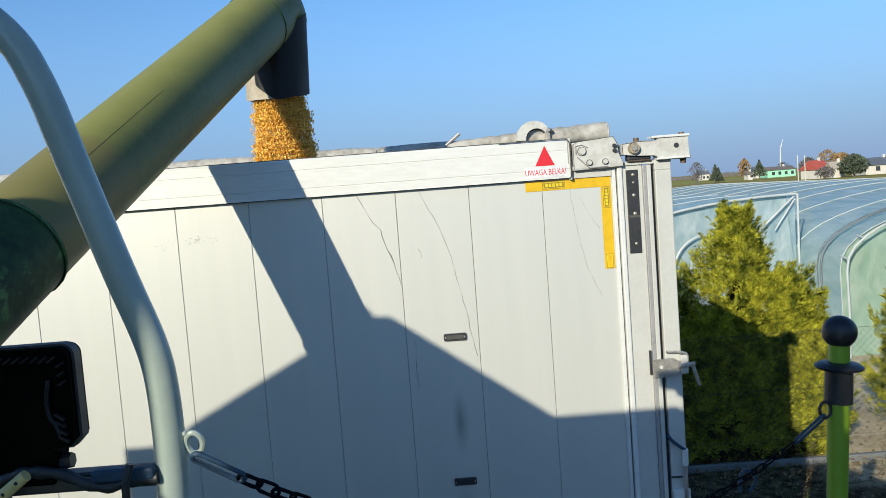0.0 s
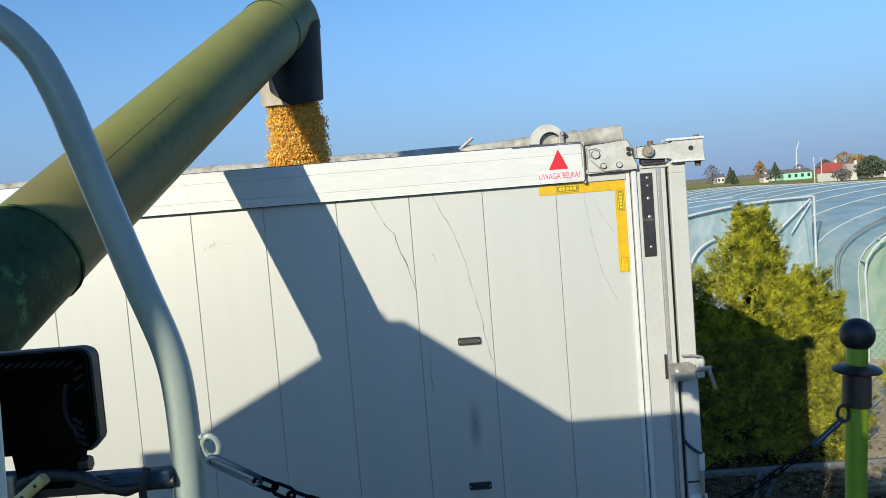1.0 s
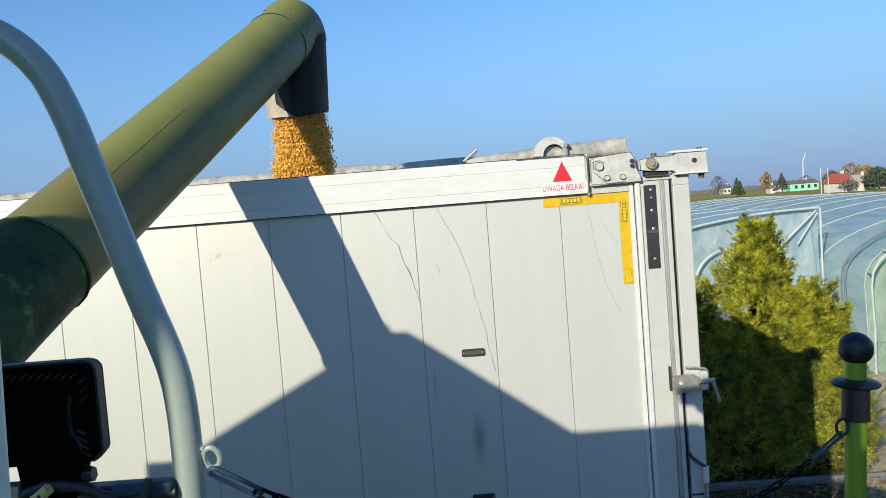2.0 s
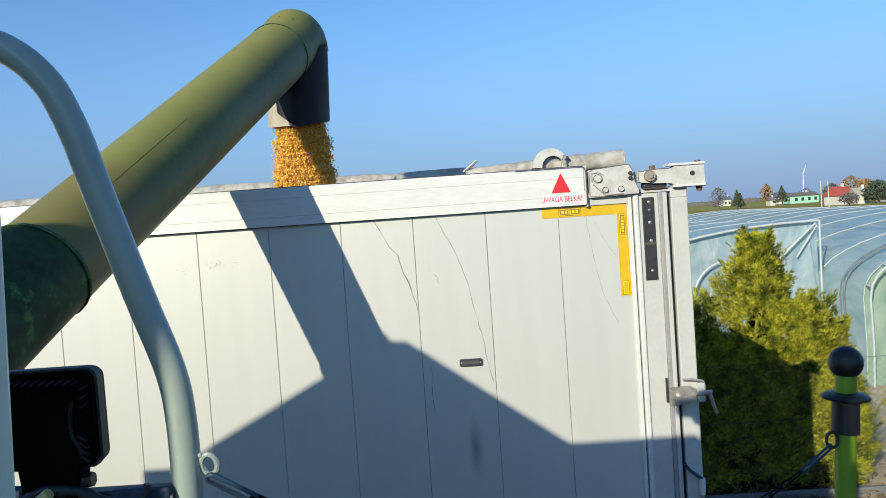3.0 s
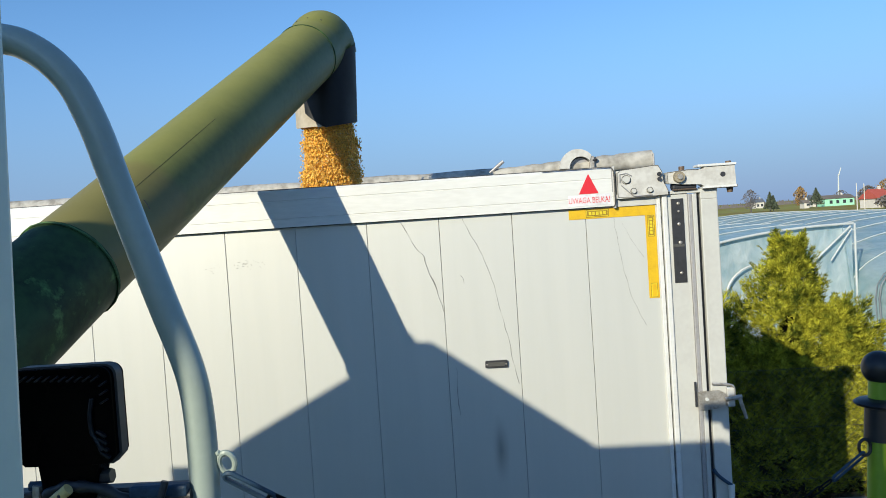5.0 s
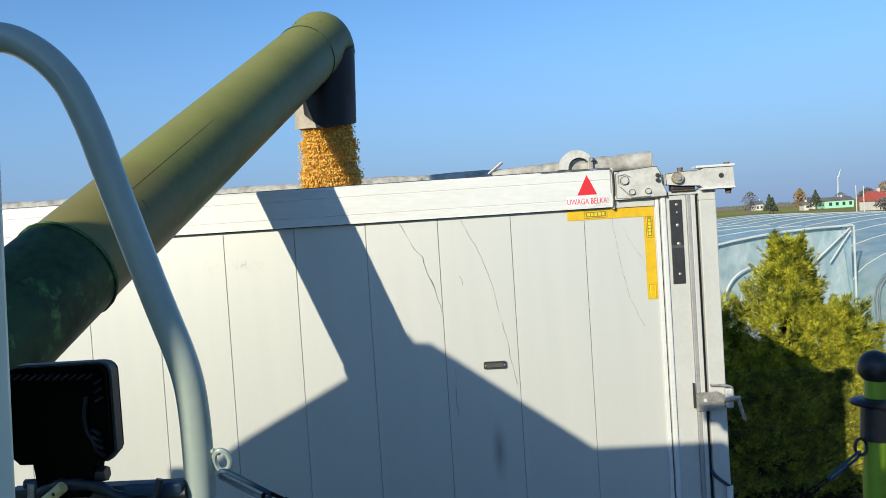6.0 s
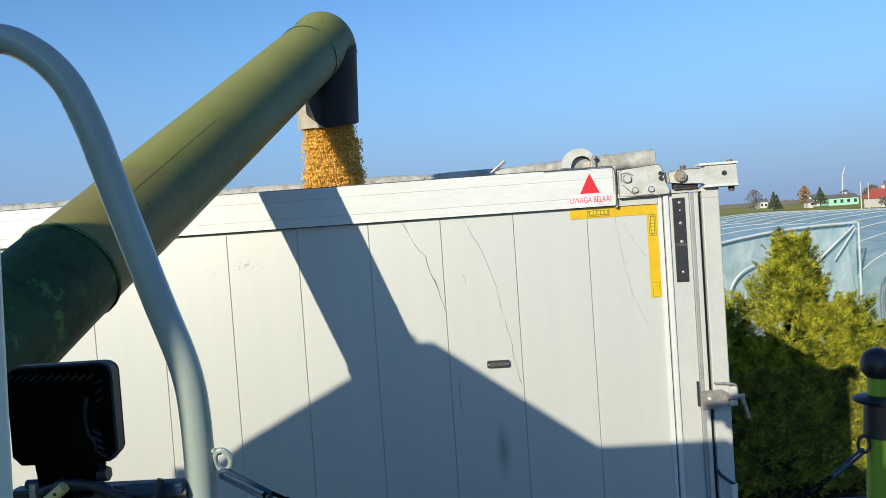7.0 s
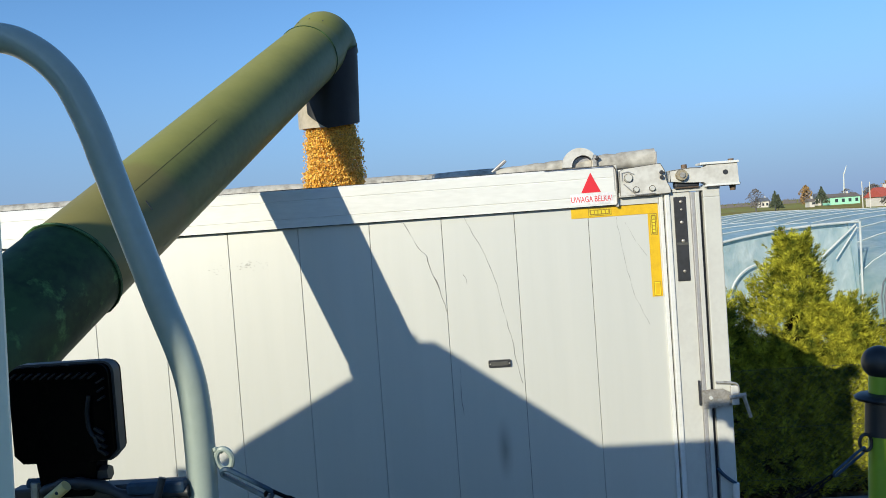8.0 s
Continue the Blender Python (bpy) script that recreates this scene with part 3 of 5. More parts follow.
    part("latch_keeper", boxed(1.165, 3.943, 2.485, 1.205, 3.965, 2.585, 0.006), M_HINGE, latch)
    bm = bmesh.new()
    rod(bm, (1.15, 3.935, 2.53), (1.235, 3.935, 2.538), 0.012, seg=10)
    part("latch_pin", bm, M_ZINC, latch)
    bm = bmesh.new()
    rod(bm, (1.220, 3.93, 2.54), (1.252, 3.93, 2.425), 0.010, 0.008, 10)
    part("latch_lever", bm, M_ZINC, latch, smooth=True)
    bm = bmesh.new()
    rod(bm, (1.063, 3.946, 2.53), (1.063, 3.940, 2.53), 0.009, seg=10)
    part("rivet", bm, M_RAIL, latch)
    part("latch_slot", boxed(1.012, 3.9705, 2.487, 1.021, 3.98, 2.615), M_SEAL, t)
    part("latch_backing", boxed(1.025, 3.957, 2.49, 1.10, 3.972, 2.56), M_GREYSTEEL, latch)
    # lower corner: cord, tube, ledges
    bm = bmesh.new()
    sweep(bm, smooth_path([(1.080, 3.955, 2.165), (1.10, 3.95, 2.135), (1.14, 3.95, 2.10), (1.165, 3.95, 2.082)], 4), 0.009, 8)
    part("door_cord", bm, M_HOOK, t, "blue-grey cord tied at the door", smooth=True)
    bm = bmesh.new()
    rod(bm, (1.165, 3.95, 2.085), (1.163, 3.95, 2.00), 0.016, seg=12)
    part("plastic_sleeve", bm, M_RAIL, t, smooth=True)
    bm = bmesh.new()
    rod(bm, (1.163, 3.95, 2.00), (1.160, 3.95, 1.80), 0.011, seg=12)
    part("door_rod", bm, M_ZINC, t, smooth=True)
    part("ledge", boxed(1.092, 3.960, 1.93, 1.150, 3.972, 1.936), M_SEAL, t)
    part("ledge", boxed(1.092, 3.950, 1.80, 1.185, 3.972, 1.868, 0.005), M_RAIL, t)
    # handle slots
    for z in (2.761, 1.985):
        bm = bmesh.new()
        prism(bm, rounded(-0.052, z - 0.019, 0.066, z + 0.019, 0.008), 3.988, 4.0)
        h = part("handle_recess", bm, M_IRON, t, "small dark recessed handle")
        part("handle_bar", prism(bmesh.new(), rounded(-0.038, z - 0.010, 0.052, z + 0.011, 0.005), 3.982, 3.988), M_SEAL if z < 2.5 else M_DARKHANDLE, h)
        for x in (-0.043, 0.057):
            bm = bmesh.new()
            rod(bm, (x, 3.988, z), (x, 3.985, z), 0.004, seg=8)
            part("rivet", bm, M_ZINC, h)
    # reflective tape
    part("reflective_tape", boxed(0.427, 3.9975, 3.486, 0.868, 3.9985, 3.5375), M_TAPE, t, "golden yellow reflective tape")
    part("reflective_tape", boxed(0.815, 3.9975, 3.058, 0.868, 3.9985, 3.4855), M_TAPE, t, "golden yellow reflective tape")
    for x0, z0, x1, z1 in ((0.515, 3.493, 0.632, 3.532), (0.825, 3.375, 0.860, 3.485), (0.825, 3.062, 0.860, 3.135)):
        f = part("tape_mark", boxed(x0, 3.9968, z0, x1, 3.9975, z1), M_TAPE_DARK, t)
        part("tape_mark_ground", boxed(x0 + 0.003, 3.9963, z0 + 0.003, x1 - 0.003, 3.9968, z1 - 0.003), M_TAPE_MARK, f)
        part("tape_mark_rim", boxed(x0 + 0.006, 3.9958, z0 + 0.006, x1 - 0.006, 3.9963, z1 - 0.006), M_TAPE_DARK if z0 > 3.2 else M_TAPE, f)
        if x1 - x0 > 0.1:
            for i in range(5):
                part("print_bar", boxed(x0 + 0.014 + i * 0.0186, 3.9953, z0 + 0.011, x0 + 0.028 + i * 0.0186, 3.9958, z1 - 0.011), M_TAPE_MARK, f)
        elif z0 > 3.2:
            for i in range(5):
                part("print_bar", boxed(x0 + 0.011, 3.9953, z0 + 0.014 + i * 0.0172, x1 - 0.011, 3.9958, z0 + 0.027 + i * 0.0172), M_TAPE_MARK, f)
    # warning sticker on the rail
    st = part("warning_sticker", boxed(0.426, 3.9685, 3.553, 0.642, 3.9698, 3.610), M_STICKER, t, "white sticker with red warning words")
    part("warning_triangle", prism(bmesh.new(), [(0.482, 3.614), (0.582, 3.614), (0.534, 3.716)], 3.9685, 3.9698), M_RED, t, "red warning triangle sticker")
    lettering("warning_words", "UWAGA BELKA!", 0.043, Matrix.Translation((0.533, 3.9680, 3.580)) @ pose(0, 0, 0, 90, 0, 0), M_RED, st, stretch=0.68)
    # scratches
    def scratch(pts, r=0.0022):
        bm = bmesh.new()
        line = [(x + 0.006 * noise.noise((z * 22, x * 5, 1)), WALL - 0.0002, z) for x, y, z in smooth_path([(x, 0, z) for x, z in pts], 7)]
        sweep(bm, line, [r * max(0.12, 0.65 + 1.1 * noise.noise((z * 17, x * 9, 6))) for x, y, z in line], 5)
        part("scratch", bm, M_SCRATCH, t, "thin dark scratch")
    scratch([(-0.445, 3.53), (-0.41, 3.46), (-0.374, 3.388), (-0.335, 3.348), (-0.330, 3.31), (-0.299, 3.220), (-0.262, 3.10), (-0.252, 3.05)], 0.0026)
    scratch([(-0.125, 3.53), (-0.085, 3.44), (-0.039, 3.348), (0.0, 3.24), (0.021, 3.166), (0.055, 2.99), (0.081, 2.864), (0.092, 2.78), (0.117, 2.65)], 0.0018)
    scratch([(0.655, 3.48), (0.668, 3.36), (0.69, 3.22), (0.73, 3.06), (0.79, 2.92)], 0.0011)
    scratch([(0.70, 3.45), (0.74, 3.36), (0.80, 3.27)], 0.0009)
    scratch([(-0.15, 3.235), (-0.138, 3.215), (-0.132, 3.19)], 0.003)
    scratch([(-0.20, 2.75), (-0.205, 2.60), (-0.198, 2.50)], 0.002)
    # grime: flecks by a joint, faint runs under the handles
    rng = random.Random(31)
    for x0, z0, k in ((-1.30, 3.362, 26), (-1.46, 3.352, 8), (-1.20, 3.362, 7)):
        bm = bmesh.new()
        for _ in range(k):
            x, z = x0 + rng.gauss(0, 0.026), z0 + rng.gauss(0, 0.011)
            w, h = rng.uniform(0.002, 0.009), rng.uniform(0.0006, 0.0016)
            prism(bm, [(x - w, z), (x, z - h), (x + w, z + h * 0.4), (x, z + h)], WALL - 0.0007, WALL - 0.0002)
        tagged(part("grime_flecks", bm, M_SCRATCH, t, "rubbed grey grime flecks"), kind="stuff")
    for x0, x1, z0, z1 in ((-0.05, 0.06, 2.10, 2.52), (-0.06, 0.07, 1.70, 1.97)):
        part("grime_run", boxed(x0, WALL - 0.0012, z0, x1, WALL - 0.0006, z1), M_GRIME, t, "faint grey run of grime")
    # chassis and wheels under the body
    part("chassis_beam", boxed(x_first + 0.4, 4.75, 0.75, 0.9, 4.95, 1.10), M_IRON, t)
    part("chassis_beam", boxed(x_first + 0.4, 5.55, 0.75, 0.9, 5.75, 1.10), M_IRON, t)
    for x in (-0.6, -1.9, -3.2, -7.0):
        for y in (4.15, 6.0):
            bm = bmesh.new()
            rod(bm, (x, y, 0.5), (x, y + 0.36, 0.5), 0.52, seg=28)
            w = part("wheel", bm, M_TYRE, t, smooth=True)
            bm = bmesh.new()
            rod(bm, (x, y - 0.01, 0.5), (x, y + 0.37, 0.5), 0.28, seg=20)
            part("rim", bm, M_GREYSTEEL, w)
    part("axle_block", boxed(-7.3, 4.4, 0.45, -0.3, 6.1, 0.76), M_IRON, t)
    return t


trailer()


def tarp_far():
    """Bundled tarpaulin along the far rim."""
    bm = bmesh.new()
    path = [(x * 0.25, 6.42 + 0.02 * noise.noise((x, 3, 0)), 3.852 + 0.012 * noise.noise((x * 0.8, 7, 0))) for x in range(-28, 3)]
    sweep(bm, path, [0.085 + 0.010 * noise.noise((i * 1.7, 1, 0)) for i in range(len(path))], 14)
    return tagged(linked("tarpaulin_roll", bm, M_TARP, smooth=True), "dusty beige tarpaulin bundled along the trailer's far rim", "tarpaulin")


def tarp_near():
    t = thing("roll_cover", "weathered grey roll cover with a steel hoop on the rim", "roll cover")
    bm = bmesh.new()
    path = [(0.06 + i * 0.042, 4.16, 3.752 + 0.0035 * i * 0.4 + 0.006 * noise.noise((i * 0.9, 2, 0))) for i in range(21)]
    sweep(bm, path, [0.034 + 0.016 * i / 20 + 0.004 * noise.noise((i * 1.3, 5, 0)) for i in range(21)], 14)
    part("cover_roll", bm, M_TARP, t, smooth=True)
    bm = bmesh.new()
    outer, inner = arc(0.50, 3.762, 0.094, 38, 182, 16), arc(0.515, 3.758, 0.058, 34, 182, 16)
    prism(bm, list(outer) + list(reversed(inner)), 4.085, 4.125)
    part("guide_hoop", bm, M_HINGE, t, "pale worn steel guide hoop")
    bm = bmesh.new()
    sweep(bm, [(x, 4.125, z) for x, z in arc(0.515, 3.758, 0.056, 34, 182, 12)], 0.005, 8)
    part("hoop_liner", bm, M_IRON, t, smooth=True)
    # grey half disc added for the darkness inside the hoop
    bm = bmesh.new()
    prism(bm, arc(0.515, 3.758, 0.056, 0, 180, 14), 4.122, 4.13)
    part("hoop_back", bm, M_GREYSTEEL, t, "grey plate that stands for the shade inside the hoop")
    part("hoop_clamp", boxed(0.562, 4.09, 3.75, 0.588, 4.14, 3.815, 0.003), M_ZINC, t)
    bm = bmesh.new()
    rod(bm, (0.578, 4.10, 3.79), (0.600, 4.10, 3.80), 0.012, seg=8)
    part("clamp_bolt", bm, M_IRON, t)
    part("end_plate", boxed(0.895, 4.10, 3.735, 0.902, 4.21, 3.808, 0.002), M_GREYSTEEL, t)
    bm = bmesh.new()
    sweep(bm, smooth_path([(0.035, 4.13, 3.765), (0.07, 4.13, 3.79), (0.112, 4.13, 3.822)], 3), [0.006, 0.007, 0.008, 0.009, 0.010, 0.010, 0.009], 8)
    part("lever", bm, M_GREYSTEEL, t, "small dark steel lever", smooth=True)
    bm = bmesh.new()
    path = [(x * 0.2 + 0.05, 4.10, 3.728) for x in range(-24, 4)]
    sweep(bm, path, [0.024 + 0.004 * noise.noise((i * 1.1, 9, 0)) for i in range(len(path))], 10)
    part("cover_hem", bm, M_TARP, t, smooth=True)
    for x in (-0.55,):
        part("hem_eyelet", boxed(x - 0.006, 4.075, 3.74, x + 0.006, 4.09, 3.758, 0.002), M_ZINC, t)
    return t


tarp_far()
tarp_near()


# ---- the unloading tube ----
RU, RL = Vector((-1.0404, 4.7124, 4.5932)), Vector((-1.4135, 2.5406, 3.4561))
AXIS = (RU - RL).normalized()
RAD, RAD_UP = 0.176, 0.188
BASE = RL - AXIS * 2.6


def worn_tube(m, colour, along, soft, scale, edge):
    """A stained stretch with a ragged end, measured along the tube from its flange."""
    nt = m.node_tree
    n, link = nt.nodes, nt.links.new
    b = n["Principled BSDF"]
    src = b.inputs["Base Color"].links[0].from_socket
    co = n.new("ShaderNodeTexCoord")
    dot = n.new("ShaderNodeVectorMath")
    dot.operation = "DOT_PRODUCT"
    dot.inputs[1].default_value = AXIS
    link(co.outputs["Object"], dot.inputs[0])
    rag = n.new("ShaderNodeTexNoise")
    rag.inputs["Scale"].default_value, rag.inputs["Detail"].default_value = scale, 6
    link(co.outputs["Object"], rag.inputs["Vector"])
    add = n.new("ShaderNodeMath")
    add.operation = "MULTIPLY_ADD"
    add.inputs[1].default_value = edge
    link(rag.outputs["Fac"], add.inputs[0])
    link(dot.outputs["Value"], add.inputs[2])
    rg = n.new("ShaderNodeMapRange")
    rg.interpolation_type = "SMOOTHSTEP"
    end = AXIS.dot(RL) + along + edge * 0.5
    rg.inputs["From Min"].default_value, rg.inputs["From Max"].default_value = end - soft, end + soft
    rg.inputs["To Min"].default_value, rg.inputs["To Max"].default_value = 0.55, 0.0
    link(add.outputs[0], rg.inputs["Value"])
    mx = n.new("ShaderNodeMixRGB")
    mx.inputs[2].default_value = (*colour, 1)
    link(rg.outputs[0], mx.inputs[0])
    link(src, mx.inputs[1])
    link(mx.outputs[0], b.inputs["Base Color"])


def mossy(m, colour):
    """Patches of moss with ragged rims."""
    nt = m.node_tree
    n, link = nt.nodes, nt.links.new
    b = n["Principled BSDF"]
    src = b.inputs["Base Color"].links[0].from_socket
    co = n.new("ShaderNodeTexCoord")
    rag = n.new("ShaderNodeTexNoise")
    rag.inputs["Scale"].default_value, rag.inputs["Detail"].default_value, rag.inputs["Roughness"].default_value = 9, 7, 0.65
    link(co.outputs["Object"], rag.inputs["Vector"])
    rg = n.new("ShaderNodeMapRange")
    rg.inputs["From Min"].default_value, rg.inputs["From Max"].default_value = 0.585, 0.68
    link(rag.outputs["Fac"], rg.inputs["Value"])
    mx = n.new("ShaderNodeMixRGB")
    mx.inputs[2].default_value = (*colour, 1)
    link(rg.outputs[0], mx.inputs[0])
    link(src, mx.inputs[1])
    link(mx.outputs[0], b.inputs["Base Color"])


def lit_topside(m, colour):
    """Lit look put into the colour: paler where the surface turns upward."""
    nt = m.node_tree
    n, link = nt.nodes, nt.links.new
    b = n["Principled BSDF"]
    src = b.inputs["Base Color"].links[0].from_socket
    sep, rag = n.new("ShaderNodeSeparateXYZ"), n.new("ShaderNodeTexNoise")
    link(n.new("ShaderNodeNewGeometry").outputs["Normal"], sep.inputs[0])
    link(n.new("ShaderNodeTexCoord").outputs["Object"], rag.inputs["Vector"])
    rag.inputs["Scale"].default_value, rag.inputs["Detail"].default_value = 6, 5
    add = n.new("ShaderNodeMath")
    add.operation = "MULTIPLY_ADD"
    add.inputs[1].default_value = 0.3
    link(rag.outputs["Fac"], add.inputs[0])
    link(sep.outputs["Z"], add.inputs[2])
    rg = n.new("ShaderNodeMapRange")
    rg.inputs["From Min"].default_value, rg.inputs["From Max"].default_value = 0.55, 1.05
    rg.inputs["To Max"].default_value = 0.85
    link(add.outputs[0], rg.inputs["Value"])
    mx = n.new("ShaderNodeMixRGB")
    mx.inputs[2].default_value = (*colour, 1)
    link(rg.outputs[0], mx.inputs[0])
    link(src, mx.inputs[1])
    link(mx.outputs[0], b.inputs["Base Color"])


M_TUBE_WORN = material("worn_green_tube_paint", (0.125, 0.145, 0.038), (0.09, 0.108, 0.03), 0.5, grain=30, stain=2.5, amount=0.6, bump=0.03, spec=0.35)
mossy(M_TUBE_LOW, (0.095, 0.21, 0.065))
# lit tone coloured into the upper side of both tube paints
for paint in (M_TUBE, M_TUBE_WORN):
    lit_topside(paint, (0.27, 0.265, 0.07))
worn_tube(M_TUBE_WORN, (0.185, 0.145, 0.055), 0.46, 0.05, 5.0, 0.12)


def unloading_tube():
    t = thing("unloading_tube", "olive-green grain unloading tube, upper side coloured paler as if lit, with a dark rubber spout", "unloading auger")
    bm = bmesh.new()
    n = 24
    sweep(bm, [(RL - AXIS * 0.05).lerp(RU, i / n) for i in range(n + 1)], [RAD + (RAD_UP - RAD) * i / n for i in range(n + 1)], 40, caps=False)
    part("tube", bm, M_TUBE_WORN, t, "olive-green painted steel, upper side coloured paler as if lit", smooth=True)
    bm = bmesh.new()
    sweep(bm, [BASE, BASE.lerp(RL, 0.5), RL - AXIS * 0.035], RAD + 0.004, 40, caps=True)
    low = part("lower_tube", bm, M_TUBE_LOW, t, "green lower section, coloured darker for the tank's shade, with mossy scuffs", smooth=True)
    bm = bmesh.new()
    sweep(bm, [RL - AXIS * 0.047, RL - AXIS * 0.033], RAD + 0.009, 40)
    part("flange", bm, M_TUBE_LOW, low, smooth=False)
    elbow = [RU, RU + AXIS * 0.07, RU + AXIS * 0.15, Vector((-0.9935, 4.9623, 4.7411)), Vector((-0.9761, 5.0439, 4.734)), Vector((-0.969, 5.0745, 4.6626))]
    bm = bmesh.new()
    sweep(bm, smooth_path(elbow, 5), RAD_UP, 40, caps=False)
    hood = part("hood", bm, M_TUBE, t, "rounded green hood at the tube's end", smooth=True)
    bm = bmesh.new()
    ring = [RU + RAD_UP * 1.006 * (math.cos(a) * AXIS.cross(Vector((0, 0, 1))).normalized() + math.sin(a) * AXIS.cross(AXIS.cross(Vector((0, 0, 1)))).normalized())
            for a in [2 * math.pi * k / 40 for k in range(40)]]
    sweep(bm, ring, 0.004, 6, closed=True)
    part("weld_seam", bm, M_TUBE_LOW, t, smooth=True)
    side = AXIS.cross(Vector((0, 0, 1))).normalized()
    upv = side.cross(AXIS)
    # rubber skirt: front and far side dark, worn inner lip pale
    def skirt(name, a0, a1, bottom, top, r, mat, label, flare=0.0):
        bm = bmesh.new()
        n, rows = 30, 6
        g = [[], []]
        for s, rr in enumerate((r, r - 0.008)):
            for i in range(n + 1):
                a = radians(a0 + (a1 - a0) * i / n)
                zb, zt = bottom(i / n), top(i / n)
                col = []
                for k in range(rows + 1):
                    f = k / rows
                    fold = 0.03 * math.sin(5 * a + 2 * f) + 0.035 * math.exp(-((a - radians(262) - 0.25 * f) / 0.13) ** 2) - 0.03 * math.exp(-((a - radians(292)) / 0.2) ** 2)
                    q = rr * (1 + fold * (1 - f)) * (0.93 + 0.07 * f) + flare * max(0.0, math.cos((a - radians(165)) * 1.35))
                    col.append(bm.verts.new((-0.974 - 0.012 * (1 - f) + q * math.cos(a), 5.03 + q * math.sin(a), zb + (zt - zb) * f)))
                g[s].append(col)
        for i in range(n):
            for k in range(rows):
                bm.faces.new((g[0][i][k], g[0][i + 1][k], g[0][i + 1][k + 1], g[0][i][k + 1]))
                bm.faces.new((g[1][i][k], g[1][i][k + 1], g[1][i + 1][k + 1], g[1][i + 1][k]))
            bm.faces.new((g[0][i][0], g[1][i][0], g[1][i + 1][0], g[0][i + 1][0]))
        for i in (0, n):
            for k in range(rows):
                bm.faces.new((g[0][i][k], g[0][i][k + 1], g[1][i][k + 1], g[1][i][k]))
        part(name, bm, mat, t, label, smooth=True)
    skirt("spout_flap", 200, 400, lambda f: 4.147 + 0.09 * f + 0.20 * (max(0.0, 0.36 - f) / 0.36) ** 1.1 - 0.012 * math.sin(f * 3.1), lambda f: 4.479 + 0.295 * f, 0.194, M_FLAP, "black rubber flap hanging from the hood")
    skirt("spout_lip", 145, 266, lambda f: 4.195 + 0.13 * (max(0.0, 0.42 - f) / 0.42) ** 1.6 - 0.02 * f, lambda f: 4.42 + 0.05 * f, 0.187, M_BEIGE, "worn beige lip of the spout", 0.05)
    # lengthwise seam, a short clamp edge and small dents of weld
    def on(u, deg, r):
        a = radians(deg)
        return RL + AXIS * u + (side * math.cos(a) + upv * math.sin(a)) * r
    bm = bmesh.new()
    sweep(bm, [on(0.25 + i * 0.05, 50, RAD + (RAD_UP - RAD) * (0.25 + i * 0.05) / (RU - RL).length - 0.0002) for i in range(16)], 0.0011, 6)
    part("lengthwise_seam", bm, M_SEAM, t, "thin lengthwise seam", smooth=True)
    for u, a0, a1, r in ((0.27, 20, 33, 0.0028),):
        bm = bmesh.new()
        sweep(bm, [on(u + 0.001 * i, a0 + (a1 - a0) * i / 8, RAD + 0.0005) for i in range(9)], r, 6)
        part("clamp_edge", bm, M_SEAL, t, "short dark clamp edge", smooth=True)
    for deg in (62, 88, 112):
        bm = bmesh.new()
        a = radians(deg)
        bmesh.ops.create_icosphere(bm, subdivisions=1, radius=0.0065, matrix=Matrix.Translation(RU + AXIS * 0.165 + (side * math.cos(a) + upv * math.sin(a)) * (RAD_UP + 0.001)))
        part("rivet", bm, M_SEAL, hood, smooth=True)
    # rough weld bead round the flange
    bm = bmesh.new()
    sweep(bm, [on(-0.040 + 0.002 * math.sin(k * 1.9), 9 * k, RAD + 0.0075) for k in range(40)], [0.0035 + 0.0015 * math.sin(k * 2.7) for k in range(40)], 6, closed=True)
    part("weld_bead", bm, M_MOSSY, low, "mossy green weld bead", smooth=True)
    return t


unloading_tube()


# ---- falling maize ----
STREAM = (-0.994, 5.024)
CLUMPS, SLICES, DROP, CYCLE = 6, 5, 0.2, 15


def kernels(slices, count, height, rng):
    """Loose kernels between 0 and height, dealt out to slices from left to right."""
    wide, shift = rng.uniform(0.147, 0.157), rng.uniform(-0.005, 0.005)
    for _ in range(count):
        a = rng.uniform(0, 2 * math.pi)
        loose = rng.random() < 0.06
        r = wide * (rng.uniform(1.0, 1.16) if loose else rng.random() ** 0.36 * 0.99)
        r *= 1 + 0.05 * math.sin(3 * a)
        c = Vector((r * math.cos(a) + shift, r * math.sin(a) * 0.85, rng.uniform(-0.03, height + 0.03)))
        s = rng.uniform(0.0046, 0.0074)
        q = Euler((rng.uniform(0, 6), rng.uniform(0, 6), rng.uniform(0, 6))).to_matrix()
        vs, fs = slices[max(0, min(SLICES - 1, int((c.x + rng.gauss(0, 0.022)) / (2 * wide) * SLICES + SLICES / 2)))]
        i = len(vs)
        vs.extend(tuple(c + q @ (Vector(v) * s)) for v in ((1.15, 0, 0), (-0.9, 0.5, 0), (-0.9, -0.5, 0), (0, 0.9, 0.5), (0, -0.9, 0.5), (0.1, 0, -0.6)))
        fs.extend([(i + a, i + b, i + d) for a, b, d in ((0, 3, 4), (3, 1, 2), (3, 2, 4), (0, 5, 3), (5, 1, 3), (0, 4, 5), (5, 4, 2), (5, 2, 1))])


